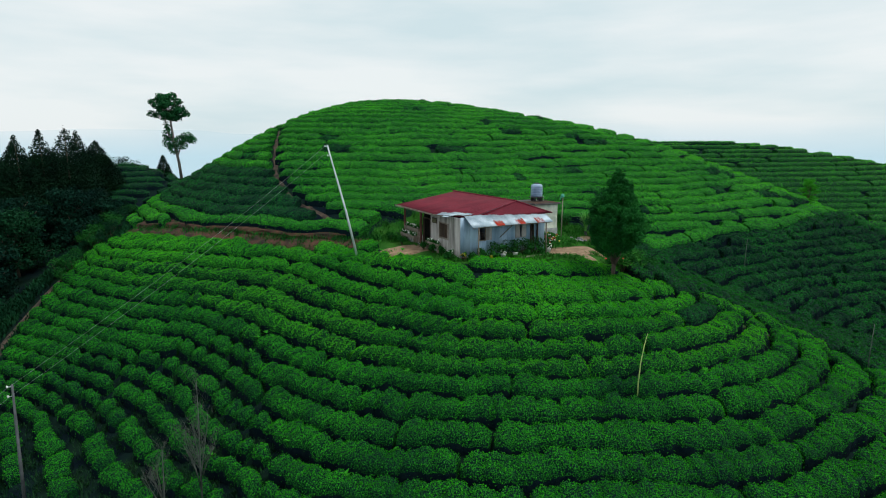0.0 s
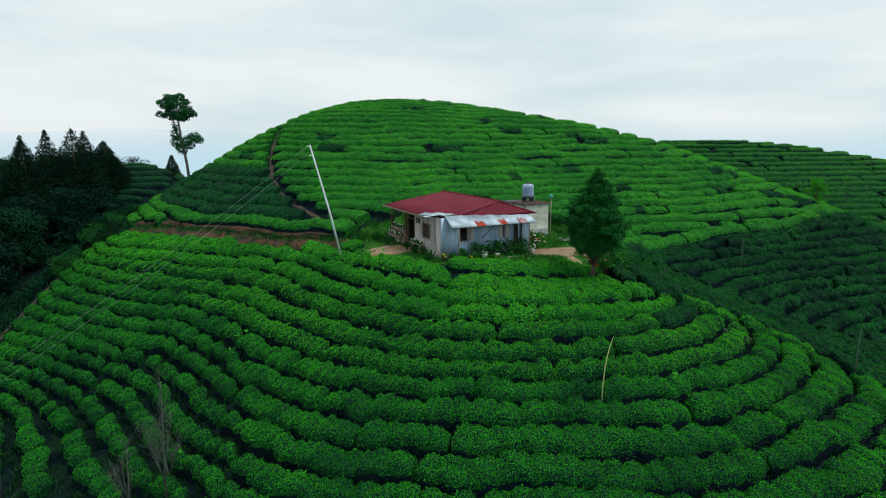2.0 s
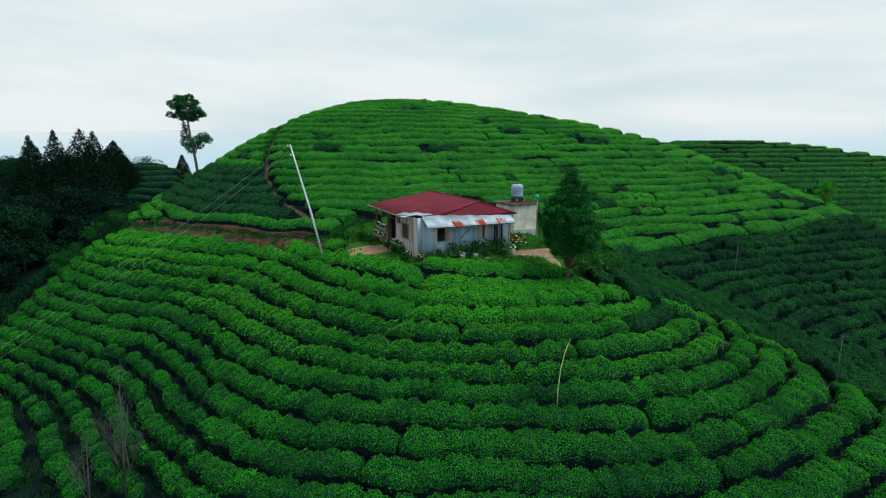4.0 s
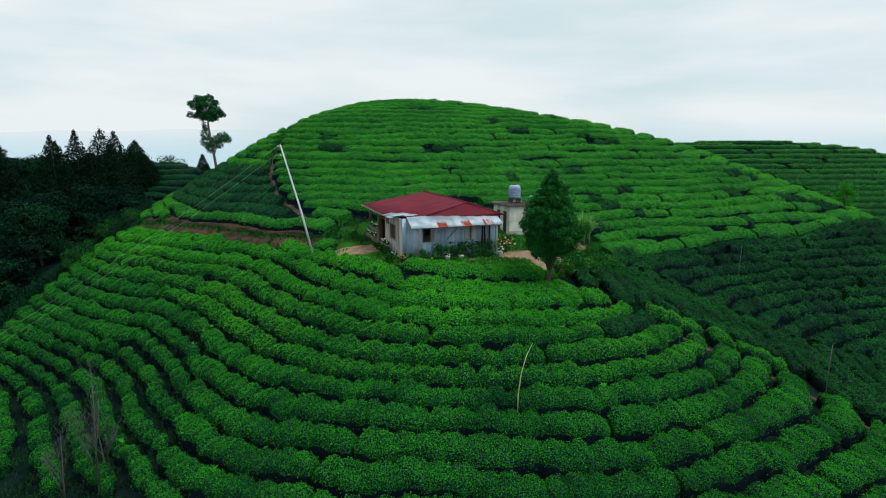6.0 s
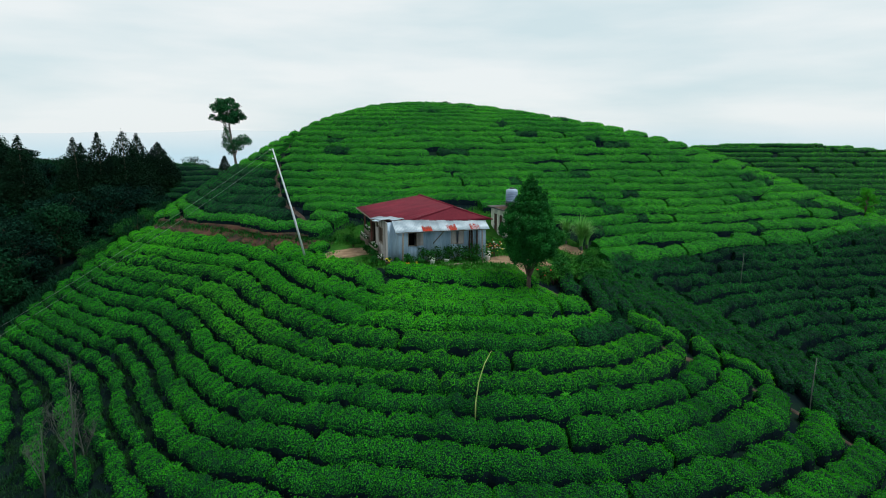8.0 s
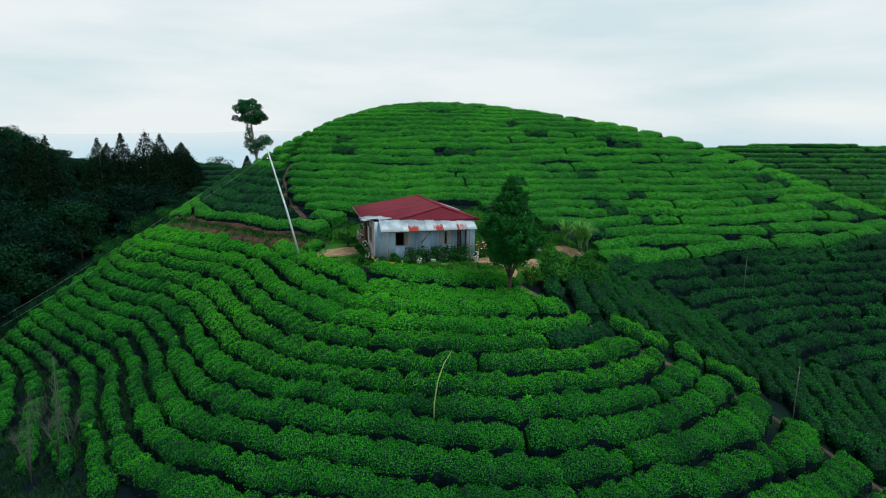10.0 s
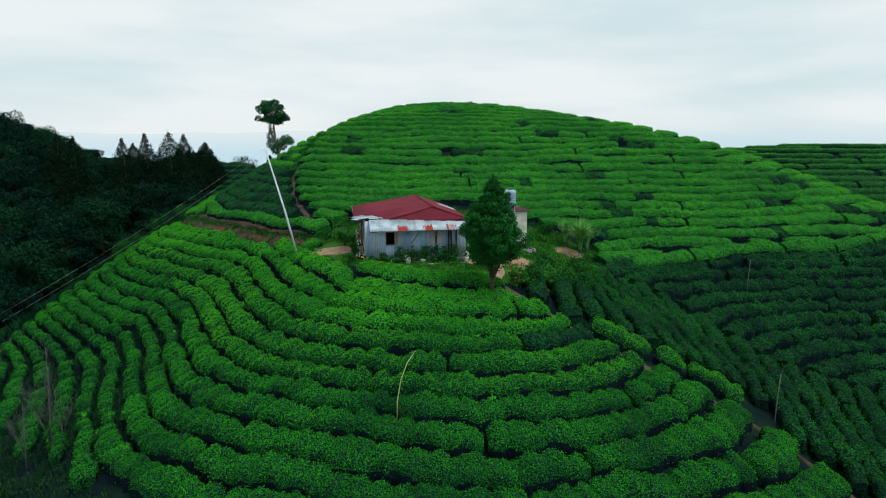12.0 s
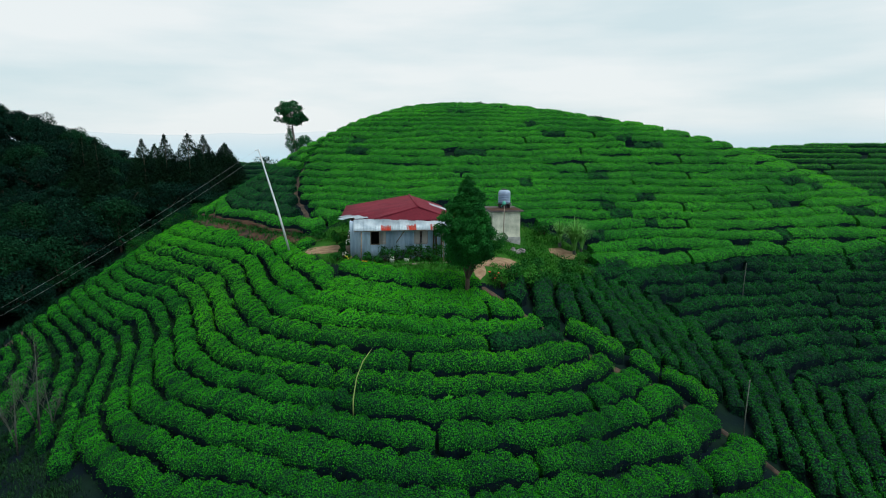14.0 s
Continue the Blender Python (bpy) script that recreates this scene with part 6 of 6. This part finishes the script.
for k in range(60):
    x, y = dense.uniform(11.5, 16.2), dense.uniform(36.5, 47.5)
    if bool(inside(np.array(x), np.array(y), GARDEN)):
        shrub((x, y), dense.uniform(0.9, 1.5), M["weed" if k % 3 else "grass"], "untidy green shrub at the garden's edge", "shrub", "shrub", "garden shrubs", 420, 0.14, (), k)


fringe = random.Random(9)
count = 0
while count < 42:
    x, y = fringe.uniform(-42.5, -30.5), fringe.uniform(50, 72)
    side_of = float(np.interp(y, [50, 56, 62, 72], [-32.5, -36.0, -38.0, -40.5]))
    if abs(x - side_of) > 2.2 or int(plot(np.array([x]), np.array([y]))[0]) != 0:
        continue
    count += 1
    shrub((x, y), fringe.uniform(1.1, 2.1), M[("weed", "forest_light")[count % 2]], "leafy green shrub between the wood and the tea", "shrub", "shrub", "shrubs at the wood's edge", 620, 0.15, (), count)


def reed_clump(place, tall_m, n, label):
    x, y = place
    ob = thing("grass_clump", (x, y, gz(x, y)), 0, label, "tall grass", "tall grass clumps")
    q = rng.uniform(0, 2 * math.pi, n)
    lean = rng.uniform(0.15, 1.0, n)
    out = np.stack([np.cos(q), np.sin(q), np.zeros(n)], 1)
    side = np.stack([-np.sin(q), np.cos(q), np.zeros(n)], 1) * 0.04
    ln = tall_m * rng.uniform(0.65, 1.1, n)
    k = np.linspace(0, 1, 6)
    V, Q = [], []
    base = 0
    for i in range(n):
        c = out[i] * 0.12 * rng.random() + (0, 0, 0.25 + 0.35 * rng.random()) + np.outer(k ** 2 * lean[i] * ln[i] * 0.7, out[i]) + np.outer(ln[i] * (k - 0.5 * lean[i] * k ** 3), (0, 0, 1))
        w = (1 - k ** 2)[:, None] * side[i] + side[i] * 0.1
        g = np.stack([c - w, c + w], 1).reshape(-1, 3)
        V.append(g)
        Q.append(grid_quads(6, 2, base))
        base += 12
    link("foliage", quad_mesh("foliage", np.vstack(V), np.vstack(Q), [M["reed"]]), ob)
    part("stalk", tube([(0, 0, -0.1), (0, 0, 0.3), (0.03, 0, 0.7)], [0.15, 0.13, 0.05], 8), M["dry_wood"], ob)


reed_clump((14.3, 50.6), 2.75, 320, "tall fountain-shaped clump of green fodder grass")
reed_clump((13.0, 51.2), 2.1, 110, "smaller clump of green fodder grass")
reed_clump((14.8, 51.1), 2.2, 70, "smaller clump of green fodder grass")


# leafless saplings at the foot of the slope
def bare_tree(place, top, label, seed):
    x, y = place
    g = gz(x, y)
    ob = thing("bare_tree", (x, y, g), 0, label, "bare tree", "leafless saplings")
    h = top - g
    r = random.Random(seed)
    trunk, twigs, tips = bmesh.new(), bmesh.new(), []
    for k in range(4):
        q, tall = r.uniform(0, 6.28), h * (1.0 if k == 0 else r.uniform(0.6, 0.85))
        out = 0.06 * h if k == 0 else r.uniform(0.10, 0.2) * h
        foot = 0.0 if k == 0 else h * r.uniform(0.08, 0.3)
        line = [Vector((0, 0, foot - 0.2 * (k == 0))), Vector((out * 0.3 * math.cos(q), out * 0.3 * math.sin(q), foot + (tall - foot) * 0.35)), Vector((out * 0.75 * math.cos(q), out * 0.75 * math.sin(q), foot + (tall - foot) * 0.7)), Vector((out * math.cos(q), out * math.sin(q), tall))]
        tube(line, [0.05, 0.04, 0.025, 0.008] if k == 0 else [0.03, 0.025, 0.016, 0.006], 7, trunk)
        tips.append((*line[3], 0.32, 1.3))
        for _ in range(13):
            z = r.uniform(0.9, 2.95)
            p = line[int(z)].lerp(line[int(z) + 1], z - int(z))
            a, ln = r.uniform(0, 6.28), h * r.uniform(0.08, 0.18)
            e = p + Vector((math.cos(a) * ln * 0.55, math.sin(a) * ln * 0.55, ln))
            limb(twigs, p, e, 0.007, 0.003, 0.1)
            for _ in range(4):
                b = p.lerp(e, r.uniform(0.3, 0.95))
                limb(twigs, b, b + Vector((r.uniform(-1, 1), r.uniform(-1, 1), r.uniform(0.5, 1.6))) * ln * 0.4, 0.005, 0.0025, 0.1)
    part("trunk", trunk, M["dry_wood"], ob)
    part("branchwork", twigs, M["dry_wood"], ob)
    leafy("dry_foliage", tips, 60, 0.05, M["dry_leaf"], ob, "thin reddish dry leaves at the tips")


bare_tree((-11.0, 23.1), -2.65, "tall thin leafless sapling with pale twigs", 3)
bare_tree((-11.4, 24.2), -5.1, "leafless sapling with reddish dry tips", 5)
bare_tree((-12.6, 22.8), -5.7, "small leafless sapling among weeds", 8)

# ferns that have come up through the tea
ferns = [(random.uniform(-14, -2), random.uniform(32.5, 40)) for _ in range(90)] + [(random.uniform(-6, 6), random.uniform(27.5, 33)) for _ in range(44)] + [(random.uniform(-12, 18), random.uniform(19, 30)) for _ in range(50)]
ferns = [(x, y) for x, y in ferns if abs(float(spur_rows(np.array([x]), np.array([y]))[0]) % 1 - 0.5) < 0.28 and int(plot(np.array([x]), np.array([y]))[0]) == 1]
P = np.repeat(np.array([(x, y, gz(x, y) + 0.74) for x, y in ferns]), 9, axis=0)
n = len(P)
q = rng.uniform(0, 2 * math.pi, n)
out = np.stack([np.cos(q), np.sin(q), np.full(n, 0.55)], 1)
side = np.stack([-np.sin(q), np.cos(q), np.zeros(n)], 1) * 0.04
ln = rng.uniform(0.15, 0.34, n)[:, None]
v = np.stack([P, P + out * ln * 0.5 - side + (0, 0, 0.05), P + out * ln, P + out * ln * 0.5 + side + (0, 0, 0.05)], 1).reshape(-1, 3)
tagged(link("ferns", quad_mesh("ferns", v, np.arange(4 * n).reshape(n, 4), [M["fern"]])), "light green ferns poking through the tea", "ferns", kind="stuff")
